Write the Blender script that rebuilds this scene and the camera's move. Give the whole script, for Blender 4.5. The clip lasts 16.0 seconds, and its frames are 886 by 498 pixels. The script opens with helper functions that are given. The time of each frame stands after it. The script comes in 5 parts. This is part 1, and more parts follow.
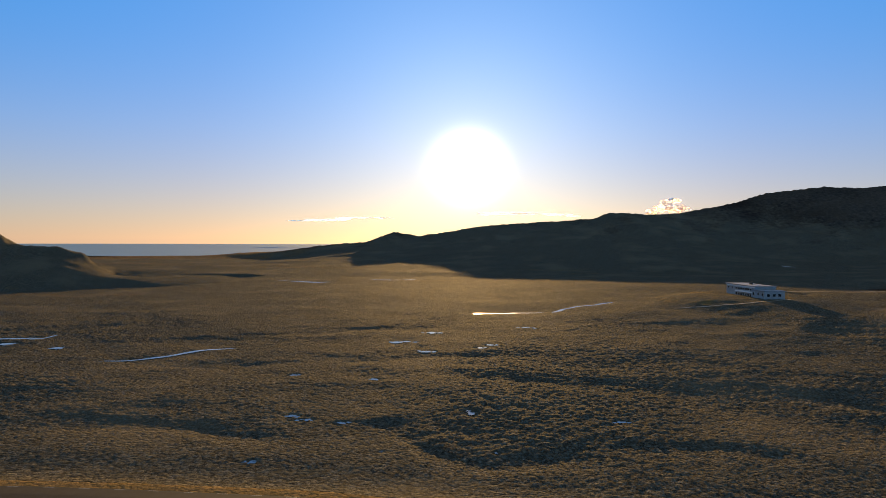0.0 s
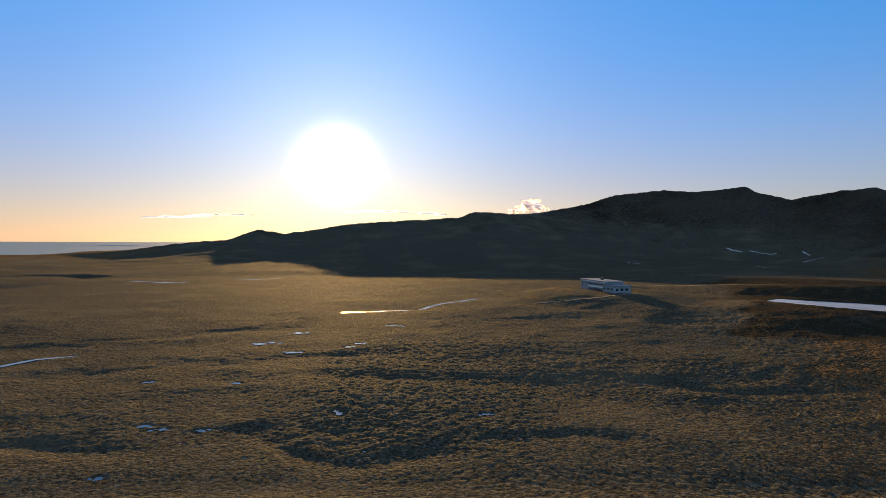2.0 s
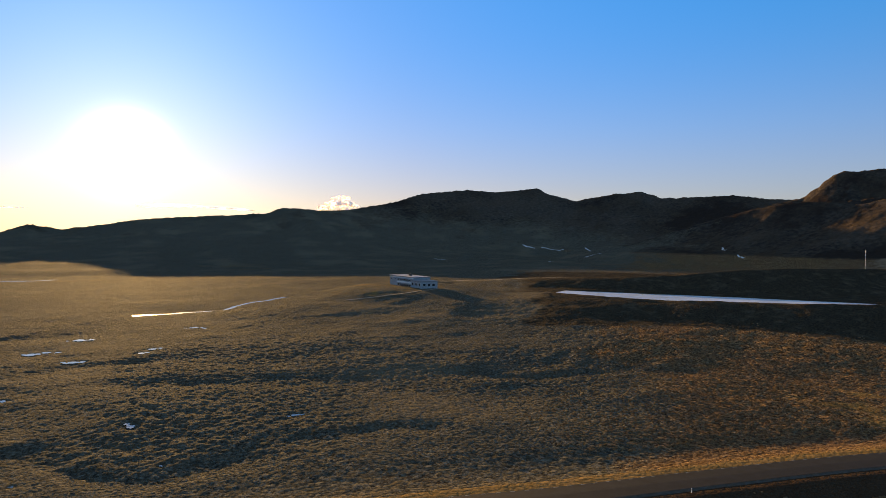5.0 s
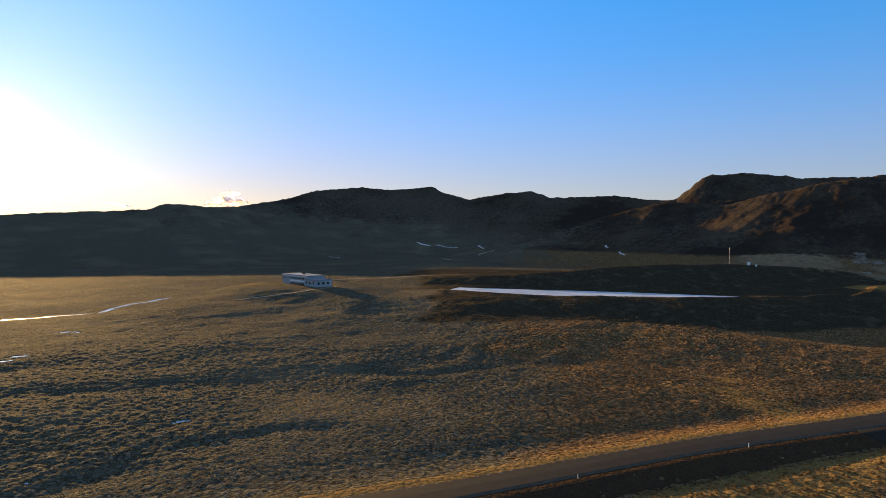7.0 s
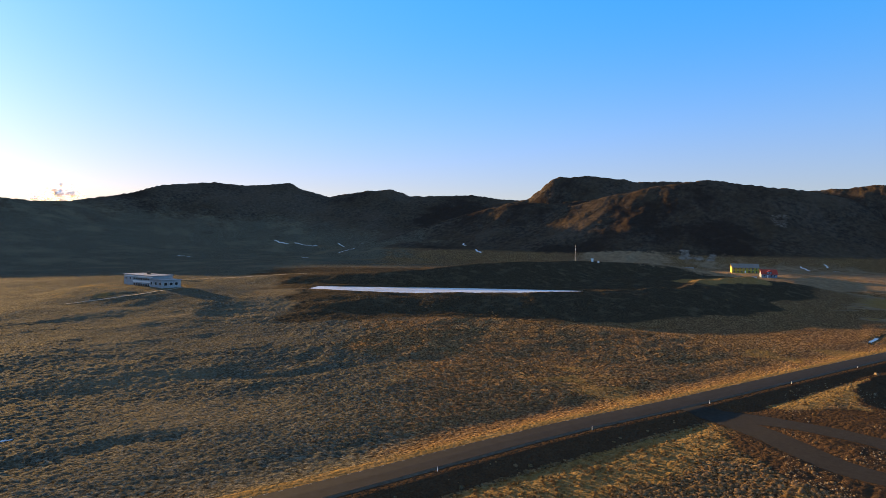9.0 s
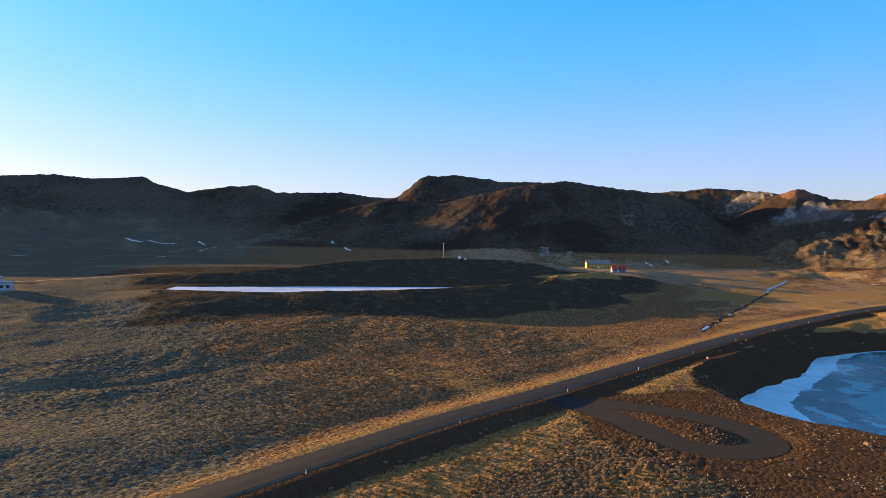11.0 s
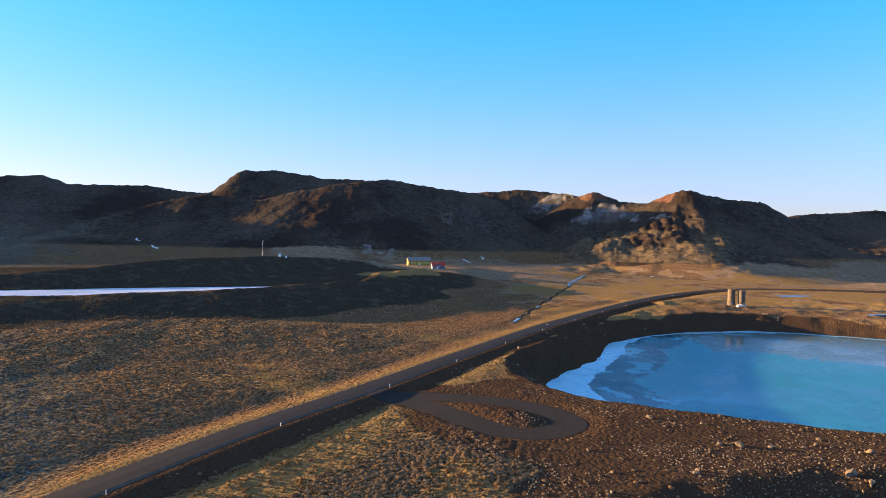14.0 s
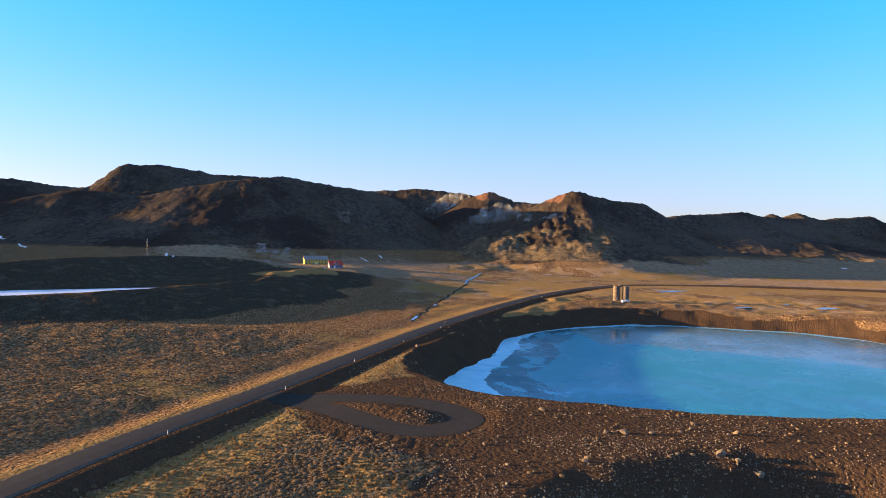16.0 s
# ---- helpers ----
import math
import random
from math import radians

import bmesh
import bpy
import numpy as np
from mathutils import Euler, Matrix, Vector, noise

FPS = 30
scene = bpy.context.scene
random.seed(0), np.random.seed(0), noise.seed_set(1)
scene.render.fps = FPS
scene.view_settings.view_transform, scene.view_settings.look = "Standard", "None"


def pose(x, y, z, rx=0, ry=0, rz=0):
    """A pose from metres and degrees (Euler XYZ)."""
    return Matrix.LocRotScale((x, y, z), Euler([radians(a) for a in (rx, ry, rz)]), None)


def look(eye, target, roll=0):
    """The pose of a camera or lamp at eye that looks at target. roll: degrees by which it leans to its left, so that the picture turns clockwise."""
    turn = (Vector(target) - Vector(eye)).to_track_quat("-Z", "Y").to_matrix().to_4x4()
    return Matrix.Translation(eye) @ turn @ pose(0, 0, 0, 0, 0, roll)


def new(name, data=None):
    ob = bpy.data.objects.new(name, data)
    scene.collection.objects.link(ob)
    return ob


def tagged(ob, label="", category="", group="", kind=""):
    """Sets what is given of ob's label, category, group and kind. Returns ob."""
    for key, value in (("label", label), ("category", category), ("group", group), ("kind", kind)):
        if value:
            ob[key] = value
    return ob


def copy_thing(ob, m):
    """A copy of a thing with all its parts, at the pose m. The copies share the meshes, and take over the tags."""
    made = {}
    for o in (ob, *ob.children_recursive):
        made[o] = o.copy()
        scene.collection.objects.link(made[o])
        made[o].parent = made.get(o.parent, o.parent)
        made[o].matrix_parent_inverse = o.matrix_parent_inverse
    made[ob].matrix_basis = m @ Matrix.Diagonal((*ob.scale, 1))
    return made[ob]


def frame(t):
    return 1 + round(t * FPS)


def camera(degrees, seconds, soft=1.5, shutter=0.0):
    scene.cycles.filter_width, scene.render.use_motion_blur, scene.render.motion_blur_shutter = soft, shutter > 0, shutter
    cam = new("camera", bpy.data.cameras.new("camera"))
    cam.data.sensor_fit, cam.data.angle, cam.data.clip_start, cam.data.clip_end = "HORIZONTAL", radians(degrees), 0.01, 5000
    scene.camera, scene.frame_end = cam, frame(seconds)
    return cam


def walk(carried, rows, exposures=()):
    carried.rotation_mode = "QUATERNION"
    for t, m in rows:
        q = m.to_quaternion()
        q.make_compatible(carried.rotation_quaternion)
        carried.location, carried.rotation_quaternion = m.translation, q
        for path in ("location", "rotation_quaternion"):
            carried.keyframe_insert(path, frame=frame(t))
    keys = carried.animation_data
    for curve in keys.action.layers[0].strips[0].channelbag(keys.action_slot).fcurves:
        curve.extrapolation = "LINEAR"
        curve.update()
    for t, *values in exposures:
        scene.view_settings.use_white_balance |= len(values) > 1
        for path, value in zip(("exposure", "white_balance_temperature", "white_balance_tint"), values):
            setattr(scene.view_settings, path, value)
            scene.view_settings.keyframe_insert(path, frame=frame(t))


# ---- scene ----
cam = camera(68.99, 16.0, soft=0.7)
EYE = (0.0, 0.0, 40.0)
# seconds, yaw, pitch, lean
PATH = [(0.0, 0.283, -0.849, 0.301), (0.5, -2.445, -0.853, 0.328), (1.0, -5.439, -0.862, 0.308), (1.5, -8.507, -0.896, 0.376),
        (2.0, -11.402, -0.941, 0.418), (2.5, -14.235, -0.959, 0.412), (3.0, -17.071, -0.998, 0.459), (3.5, -19.919, -1.005, 0.506),
        (4.0, -22.794, -1.027, 0.541), (4.5, -25.61, -1.049, 0.555), (7.0, -37.452, -1.181, 0.636), (7.5, -40.212, -1.186, 0.662),
        (8.0, -43.597, -1.192, 0.69), (8.5, -46.814, -1.198, 0.806), (9.0, -49.808, -1.208, 0.79), (11.5, -64.243, -1.256, 0.944),
        (12.0, -67.081, -1.264, 1.008), (12.5, -69.79, -1.246, 0.976), (13.0, -72.35, -1.226, 1.008), (13.5, -74.713, -1.199, 1.05),
        (14.0, -77.051, -1.2, 1.051), (14.5, -79.294, -1.174, 1.078), (15.0, -81.525, -1.154, 1.08), (15.5, -83.801, -1.136, 1.115),
        (16.0, -86.085, -1.144, 1.172)]
walk(cam, [(t, pose(*EYE, 90 + p, 0, y) @ pose(0, 0, 0, 0, 0, r)) for t, y, p, r in PATH],
     exposures=[(0.0, 1.10, 7600, 4), (4.5, 1.22, 7600, 4), (7.0, 1.46, 7600, 4), (9.0, 1.74, 7300, 5), (12.5, 2.12, 6600, 10), (16.0, 2.2, 6400, 10)])

# ---- sky and sun ----
SUN_AZ, SUN_EL = radians(1.95), radians(6.25)
SUN_DIR = Vector((math.sin(SUN_AZ) * math.cos(SUN_EL), math.cos(SUN_AZ) * math.cos(SUN_EL), math.sin(SUN_EL)))
sun = new("sun", bpy.data.lights.new("sun", "SUN"))
sun.data.energy, sun.data.angle, sun.data.color = 5.0, radians(0.6), (1.0, 0.62, 0.27)
sun.matrix_world = look(SUN_DIR * 100, (0, 0, 0))

world = bpy.data.worlds.new("sky")
scene.world = world
world.use_nodes = True


def build_sky(nt):
    n, l = nt.nodes, nt.links
    n.clear()
    out, bg = n.new("ShaderNodeOutputWorld"), n.new("ShaderNodeBackground")
    sky = n.new("ShaderNodeTexSky")
    sky.sky_type, sky.sun_disc = "NISHITA", False
    sky.sun_elevation, sky.sun_rotation = SUN_EL, SUN_AZ
    sky.air_density, sky.dust_density, sky.ozone_density = 1.0, 0.1, 3.0
    # bluer with height as far as the view reaches, paler towards the horizon
    co = n.new("ShaderNodeTexCoord")
    sep = n.new("ShaderNodeSeparateXYZ")
    l.new(co.outputs["Generated"], sep.inputs[0])
    ramp = n.new("ShaderNodeValToRGB")
    ramp.color_ramp.interpolation = "B_SPLINE"
    # the last two stops add an orange zenith, unseen, to warm the shade
    for k, (place, colour) in enumerate(((0.0, (0.09, 0.14, 0.21)), (0.16, (0.05, 0.24, 0.43)), (0.36, (0.02, 0.37, 0.70)), (0.45, (0.03, 0.38, 0.70)), (0.62, (0.85, 0.32, 0.15)), (1.0, (1.0, 0.32, 0.07)))):
        stop = ramp.color_ramp.elements[k] if k < 2 else ramp.color_ramp.elements.new(place)
        stop.position, stop.color = place, (*colour, 1)
    l.new(sep.outputs["Z"], ramp.inputs[0])
    air = n.new("ShaderNodeVectorMath"); air.operation = "SCALE"; air.inputs["Scale"].default_value = 3.0
    l.new(ramp.outputs["Color"], air.inputs[0])
    tint = n.new("ShaderNodeVectorMath"); tint.operation = "MULTIPLY"
    l.new(sky.outputs[0], tint.inputs[0]); l.new(air.outputs[0], tint.inputs[1])
    # bright aureole of forward-scattered light round the sun
    dot = n.new("ShaderNodeVectorMath"); dot.operation = "DOT_PRODUCT"
    dot.inputs[1].default_value = SUN_DIR
    l.new(co.outputs["Generated"], dot.inputs[0])
    arc = n.new("ShaderNodeMath"); arc.operation = "ARCCOSINE"; arc.use_clamp = False
    l.new(dot.outputs["Value"], arc.inputs[0])
    # thinner towards the sun, fuller away from it
    away = n.new("ShaderNodeMapRange")
    away.inputs[1].default_value, away.inputs[2].default_value = 0.4, 1.4
    l.new(arc.outputs[0], away.inputs[0])
    fall = n.new("ShaderNodeMix"); fall.data_type = "RGBA"
    fall.inputs[6].default_value, fall.inputs[7].default_value = (0.93, 0.73, 0.80, 1), (1.0, 1.05, 1.05, 1)
    l.new(away.outputs[0], fall.inputs[0])
    even = n.new("ShaderNodeVectorMath"); even.operation = "MULTIPLY"
    l.new(tint.outputs[0], even.inputs[0]); l.new(fall.outputs[2], even.inputs[1])
    # pale haze low over the horizon
    up = n.new("ShaderNodeMath"); up.operation = "MAXIMUM"; up.inputs[1].default_value = 0.0
    l.new(sep.outputs["Z"], up.inputs[0])
    total = even.outputs[0]
    terms = [(up.outputs[0], 0.20, 2.0, 1.0, (1.3, 0.42, 0.45)), (up.outputs[0], 50.0, 1.0, 1.0, (0.08, 0.32, 0.50))]
    terms += [(arc.outputs[0], *term) for term in ((0.035, 2.0, 34.0, (1.0, 0.90, 0.62)), (0.15, 1.2, 2.6, (1.0, 0.74, 0.48)), (0.50, 1.5, 0.9, (1.0, 0.74, 0.45)))]
    # warm band where the low sky nears the sun
    warm = n.new("ShaderNodeMath"); warm.operation = "MULTIPLY_ADD"; warm.inputs[1].default_value = 0.12
    l.new(arc.outputs[0], warm.inputs[0]); l.new(up.outputs[0], warm.inputs[2])
    terms.append((warm.outputs[0], 0.07, 1.0, 5.0, (1.0, 0.42, 0.14)))
    for source, width, power, strength, colour in terms:
        div = n.new("ShaderNodeMath"); div.operation = "DIVIDE"; div.inputs[1].default_value = width
        l.new(source, div.inputs[0])
        pw = n.new("ShaderNodeMath"); pw.operation = "POWER"; pw.inputs[1].default_value = power
        l.new(div.outputs[0], pw.inputs[0])
        neg = n.new("ShaderNodeMath"); neg.operation = "MULTIPLY"; neg.inputs[1].default_value = -1.0
        l.new(pw.outputs[0], neg.inputs[0])
        ex = n.new("ShaderNodeMath"); ex.operation = "EXPONENT"
        l.new(neg.outputs[0], ex.inputs[0])
        sc = n.new("ShaderNodeVectorMath"); sc.operation = "SCALE"; sc.inputs[0].default_value = [c * strength for c in colour]
        l.new(ex.outputs[0], sc.inputs["Scale"])
        ad = n.new("ShaderNodeVectorMath"); ad.operation = "ADD"
        l.new(total, ad.inputs[0]); l.new(sc.outputs[0], ad.inputs[1])
        total = ad.outputs[0]
    l.new(total, bg.inputs["Color"])
    bg.inputs["Strength"].default_value = 0.075
    l.new(bg.outputs[0], out.inputs[0])


build_sky(world.node_tree)

# ---- noise and plan helpers ----
def hash2(ix, iy, seed):
    h = (ix.astype(np.int64) * 374761393 + iy.astype(np.int64) * 668265263 + seed * 2147483647) & 0xFFFFFFFF
    h = ((h ^ (h >> 13)) * 1274126177) & 0xFFFFFFFF
    return ((h ^ (h >> 16)) & 0xFFFF) / 65535.0


def vnoise(x, y, size, seed=0):
    """Smooth value noise from -1 to 1 with cells of the given size."""
    u, v = x / size + 17.3 * seed, y / size - 9.1 * seed
    iu, iv = np.floor(u), np.floor(v)
    fu, fv = u - iu, v - iv
    fu, fv = fu * fu * fu * (fu * (fu * 6 - 15) + 10), fv * fv * fv * (fv * (fv * 6 - 15) + 10)
    a, b = hash2(iu, iv, seed), hash2(iu + 1, iv, seed)
    c, d = hash2(iu, iv + 1, seed), hash2(iu + 1, iv + 1, seed)
    return 2 * ((a + (b - a) * fu) * (1 - fv) + (c + (d - c) * fu) * fv) - 1


def fbm(x, y, size, octaves, seed=0, gain=0.5):
    total, amp, norm = 0.0, 1.0, 0.0
    for k in range(octaves):
        ca, sa = math.cos(0.7 * k), math.sin(0.7 * k)
        total = total + amp * vnoise(x * ca - y * sa, x * sa + y * ca, size / 2.03 ** k, seed + k)
        norm += amp
        amp *= gain
    return total / norm


def ridged(x, y, size, octaves, seed=0):
    total, amp, norm = 0.0, 1.0, 0.0
    for k in range(octaves):
        total = total + amp * (1 - 2 * np.abs(vnoise(x, y, size / 2.1 ** k, seed + k)))
        norm += amp
        amp *= 0.5
    return total / norm


def step(a, b, x):
    t = np.clip((x - a) / (b - a), 0, 1)
    return t * t * (3 - 2 * t)


def along(x, y, nodes, closed=False, soft=False):
    """Distance to a polyline of (x, y, value...), the side (+ on its left) and the values at the nearest place, or blended over several spans."""
    nodes = np.array(nodes, float)
    if closed:
        nodes = np.vstack([nodes, nodes[:1]])
    best = np.full(x.shape, 1e18)
    side = np.ones(x.shape)
    vals = [np.zeros(x.shape) for _ in range(nodes.shape[1] - 2)]
    weight = np.zeros(x.shape) if soft else None
    for p, q in zip(nodes[:-1], nodes[1:]):
        dx, dy = q[0] - p[0], q[1] - p[1]
        t = np.clip(((x - p[0]) * dx + (y - p[1]) * dy) / (dx * dx + dy * dy), 0, 1)
        ex, ey = x - p[0] - t * dx, y - p[1] - t * dy
        d2 = ex * ex + ey * ey
        m = d2 < best
        best = np.where(m, d2, best)
        side = np.where(m, np.sign(dx * ey - dy * ex + 1e-9), side)
        if soft:
            w = 1.0 / (d2 + 90.0) ** 3
            weight += w
            vals[0] += w * (p[2] + t * (q[2] - p[2]))
            vals[1] = np.where(m, p[3] + t * (q[3] - p[3]), vals[1])
            continue
        for k in range(len(vals)):
            vals[k] = np.where(m, p[k + 2] + t * (q[k + 2] - p[k + 2]), vals[k])
    if soft:
        vals[0] /= weight
    return (np.sqrt(best), side, *vals)


def smooth_line(pts, n):
    """Catmull-Rom through the points, n steps a span."""
    pts = [Vector(p) for p in pts]
    ext = [2 * pts[0] - pts[1]] + pts + [2 * pts[-1] - pts[-2]]
    out = []
    for i in range(1, len(ext) - 2):
        p0, p1, p2, p3 = ext[i - 1:i + 3]
        for k in range(n):
            t = k / n
            out.append(0.5 * (2 * p1 + (p2 - p0) * t + (2 * p0 - 5 * p1 + 4 * p2 - p3) * t * t + (3 * p1 - p0 - 3 * p2 + p3) * t ** 3))
    out.append(pts[-1])
    return out


def polar(rows):
    """(azimuth, elevation seen from the eye, distance) to (x, y, z)."""
    return [(r * math.sin(radians(a)), r * math.cos(radians(a)), EYE[2] + r * math.tan(radians(e))) for a, e, r in rows]


# ---- the plan ----
ROAD = smooth_line([(-330, 40, 0), (-180, 82, 0), (-100, 98, 0), (-30, 95.5, 0), (30, 85, 0), (62, 77, 0), (88, 71.5, 0), (117, 65, 0), (152, 55, 0), (205, 41.5, 0),
                    (268, 25, 0), (307, 13, 0), (385, -15, 0), (455, -46, 0), (520, -88, 0), (560, -140, 0), (575, -260, 0), (540, -420, 0)], 8)
LOOP = smooth_line([(150, 54, 0), (148.5, 44, 0), (142, 33, 0), (135.5, 25, 0), (130.5, 17.5, 0), (130, 10.5, 0), (134.5, 5.5, 0), (141, 4, 0), (147, 7.5, 0), (152, 15, 0), (154, 26, 0), (153, 37, 0), (150.5, 47, 0)], 6)
LAKE_C, LAKE_Z = (272.0, -88.0), -8.0
SHORE = [(209, 11.5), (229, 7), (252, 0), (283, -6), (312, -14), (333, -29), (349, -45), (365, -75), (369, -104), (365, -131), (356, -163), (335, -188), (300, -203), (255, -200), (212, -172), (184, -128),
         (173, -82), (173, -42), (178, -12), (185, -1), (194, 6), (201, 10)]
# shallow dips and banks in the bog, which lie in their own shade
DIPS = [(0.75, 9, [(-110, 246), (-81, 260), (-62, 275), (-41, 286), (-10, 292)]), (0.6, 8, [(-75, 202), (-58, 206), (-42, 215), (-21, 212), (-7, 222), (14, 224)]), (0.95, 9, [(5, 190), (17, 186), (43, 174), (65, 169), (94, 164), (128, 166)]),
        (0.6, 6, [(-75, 140), (-54, 137), (-44, 132), (-37, 130)]), (0.7, 5, [(-11, 139), (-4, 124), (3, 116), (9, 114), (20, 117)]), (0.9, 4, [(105, 158), (112, 153), (121, 152), (129, 150)]), (0.5, 5, [(31, 125), (40, 121), (52, 122), (60, 117)])]
POND_Z = 10.0
POND = [(222, 283), (229, 246), (246, 221), (290, 185), (318, 169), (331, 163), (326, 174), (310, 198), (283, 236), (253, 272), (236, 292)]
# lip of the terrace in front of the pond, walked from the school's hill to the lit knoll
LIP = [(18, 356, 1.0), (85, 335, 3.0), (150, 318, 4.2), (176, 292, 7.0), (212, 265, 10.0), (236, 222, 10.4), (280, 179, 10.6), (376, 136, 10.0), (438, 145, 12.2),
       (472, 126, 12.8), (495, 102, 9.4), (500, 74, 5.0), (490, 52, 1.5), (480, 40, 0.0)]
MOUND = polar([(30, -4.0, 470), (37.3, -3.70, 415), (44, -3.35, 402), (48.2, -3.06, 410), (53.0, -2.47, 432), (57.5, -2.21, 455), (61.4, -2.06, 500), (67.5, -2.12, 530), (71.2, -2.43, 535), (74.0, -2.75, 545), (76, -3.1, 560)])
RIDGE = polar([(-15.6, -1.80, 1250), (-12.4, -0.84, 1300), (-9.9, -0.44, 1300), (-7.0, -0.23, 1290), (-4.7, 0.63, 1280), (-2.5, 0.29, 1270), (0.5, 0.71, 1260), (2.5, 1.12, 1250),
               (5.8, 1.43, 1250), (10.4, 1.69, 1250), (12.8, 1.88, 1260), (14.0, 2.31, 1265), (15.6, 2.35, 1270), (17.5, 2.15, 1290), (19.7, 2.27, 1320), (24.0, 3.05, 1420), (26.2, 3.80, 1460),
               (30.4, 4.18, 1490), (32.7, 4.0, 1500), (36.4, 4.35, 1500), (37.6, 3.8, 1500), (39.7, 3.28, 1500), (42.5, 3.78, 1490), (45.2, 4.02, 1480), (47.0, 3.42, 1470),
               (52.3, 3.60, 1440), (55.6, 3.20, 1400), (60.0, 3.2, 1400)])
MESA = polar([(52.0, 2.0, 1280), (55.5, 2.9, 1290), (57.2, 3.3, 1300), (58.1, 3.95, 1300), (58.8, 4.65, 1300), (59.5, 5.10, 1300), (60.4, 5.25, 1305), (62.8, 5.25, 1310), (64.3, 5.12, 1310), (66.5, 4.74, 1320), (69.0, 4.8, 1320), (74, 4.2, 1320), (79, 3.8, 1300)])
BROWN = polar([(60.5, 2.6, 925), (64.3, 3.6, 912), (67.4, 4.2, 902), (69.7, 4.6, 900), (72.0, 4.84, 905), (75.2, 4.35, 920), (78.8, 3.9, 940), (81.5, 3.3, 955)])
# from azimuth 92 on the crest is unseen, added to shade the distant hills
BACK = polar([(77, 3.5, 1250), (80, 3.85, 1250), (83.8, 4.16, 1240), (86, 3.95, 1230), (88.3, 3.71, 1210), (92, 2.7, 1230), (96, 2.8, 1300), (100, 2.9, 1400), (103, 2.3, 1480)])
# made-up spur kept under the skyline, blocks the sun from the brown hill's flank
SPUR = polar([(48, 0.6, 985), (51, 1.6, 985), (54, 2.5, 975), (56.5, 2.9, 960), (59, 3.0, 950), (61.5, 3.1, 960), (64, 3.1, 990)])
CONE = polar([(88.2, 3.25, 980), (89.0, 3.66, 970), (90.1, 3.95, 960), (91.3, 3.6, 960), (92.6, 3.12, 950), (94.8, 2.96, 940), (95.3, 3.4, 920), (96.2, 3.8, 910), (97.7, 4.15, 900),
              (99.3, 3.7, 920), (100.6, 3.4, 940), (103.2, 3.05, 975), (104.2, 2.5, 990), (105.6, 1.2, 1010), (107.5, -0.6, 1030)])
FAR = polar([(102, 1.6, 1180), (104.9, 1.93, 1220), (107.0, 2.2, 1260), (109.1, 2.31, 1310), (111.1, 2.41, 1360), (112.4, 2.06, 1400), (113.0, 2.30, 1415), (113.8, 1.93, 1440), (114.8, 2.35, 1470),
             (116.3, 1.82, 1520), (117.8, 1.99, 1570), (119.5, 2.10, 1630), (120.6, 1.55, 1680), (126, 1.8, 1720)])
LEFT = polar([(-60, 2.0, 760), (-44, 1.6, 720), (-36.5, 1.1, 700), (-34.9, 0.35, 700), (-34.2, -0.48, 695), (-32.7, -0.70, 690), (-31.2, -0.60, 690), (-29.7, -1.18, 690), (-28.4, -2.2, 690), (-27.3, -3.2, 690)])
HOUSE_AT, SCHOOL_AT = (574.0, 150.0), (174.0, 365.0)


def shore_radius(th):
    """Distance from the lake's middle to its shore in the given direction."""
    ring = [(a - LAKE_C[0], b - LAKE_C[1], 0) for a, b in SHORE]
    line = smooth_line(ring + ring[:1], 6)[:-1]
    at = np.array([math.atan2(p.y, p.x) for p in line])
    rho = np.array([p.length for p in line])
    return np.interp(th, at[np.argsort(at)], rho[np.argsort(at)], period=2 * math.pi)


def lake_field(x, y):
    """1 on the shore line, less inside; a hundredth is about a metre."""
    dx, dy = x - LAKE_C[0], y - LAKE_C[1]
    return 1 + (np.hypot(dx, dy) - shore_radius(np.arctan2(dy, dx))) / 95 + 0.020 * vnoise(x, y, 26, 5) + 0.014 * vnoise(x, y, 8, 6)


def mounds(x, y, size, seed=0):
    """Round hummocks of uneven height, packed side by side: 0 between them, up to 1 on top."""
    u, v = x / size, y / size
    iu, iv = np.floor(u), np.floor(v)
    top = np.zeros(x.shape)
    for a in (-1, 0, 1):
        for b in (-1, 0, 1):
            cu, cv = iu + a, iv + b
            px, py = cu + hash2(cu, cv, seed), cv + hash2(cu, cv, seed + 1)
            d2 = (u - px) ** 2 + (v - py) ** 2
            top = np.maximum(top, np.clip(1 - d2 / 0.62, 0, 1) * (0.35 + 0.65 * hash2(cu, cv, seed + 2)))
    return top


def flank(d, w, power):
    return np.clip(1 - d / w, 0, 1) ** power


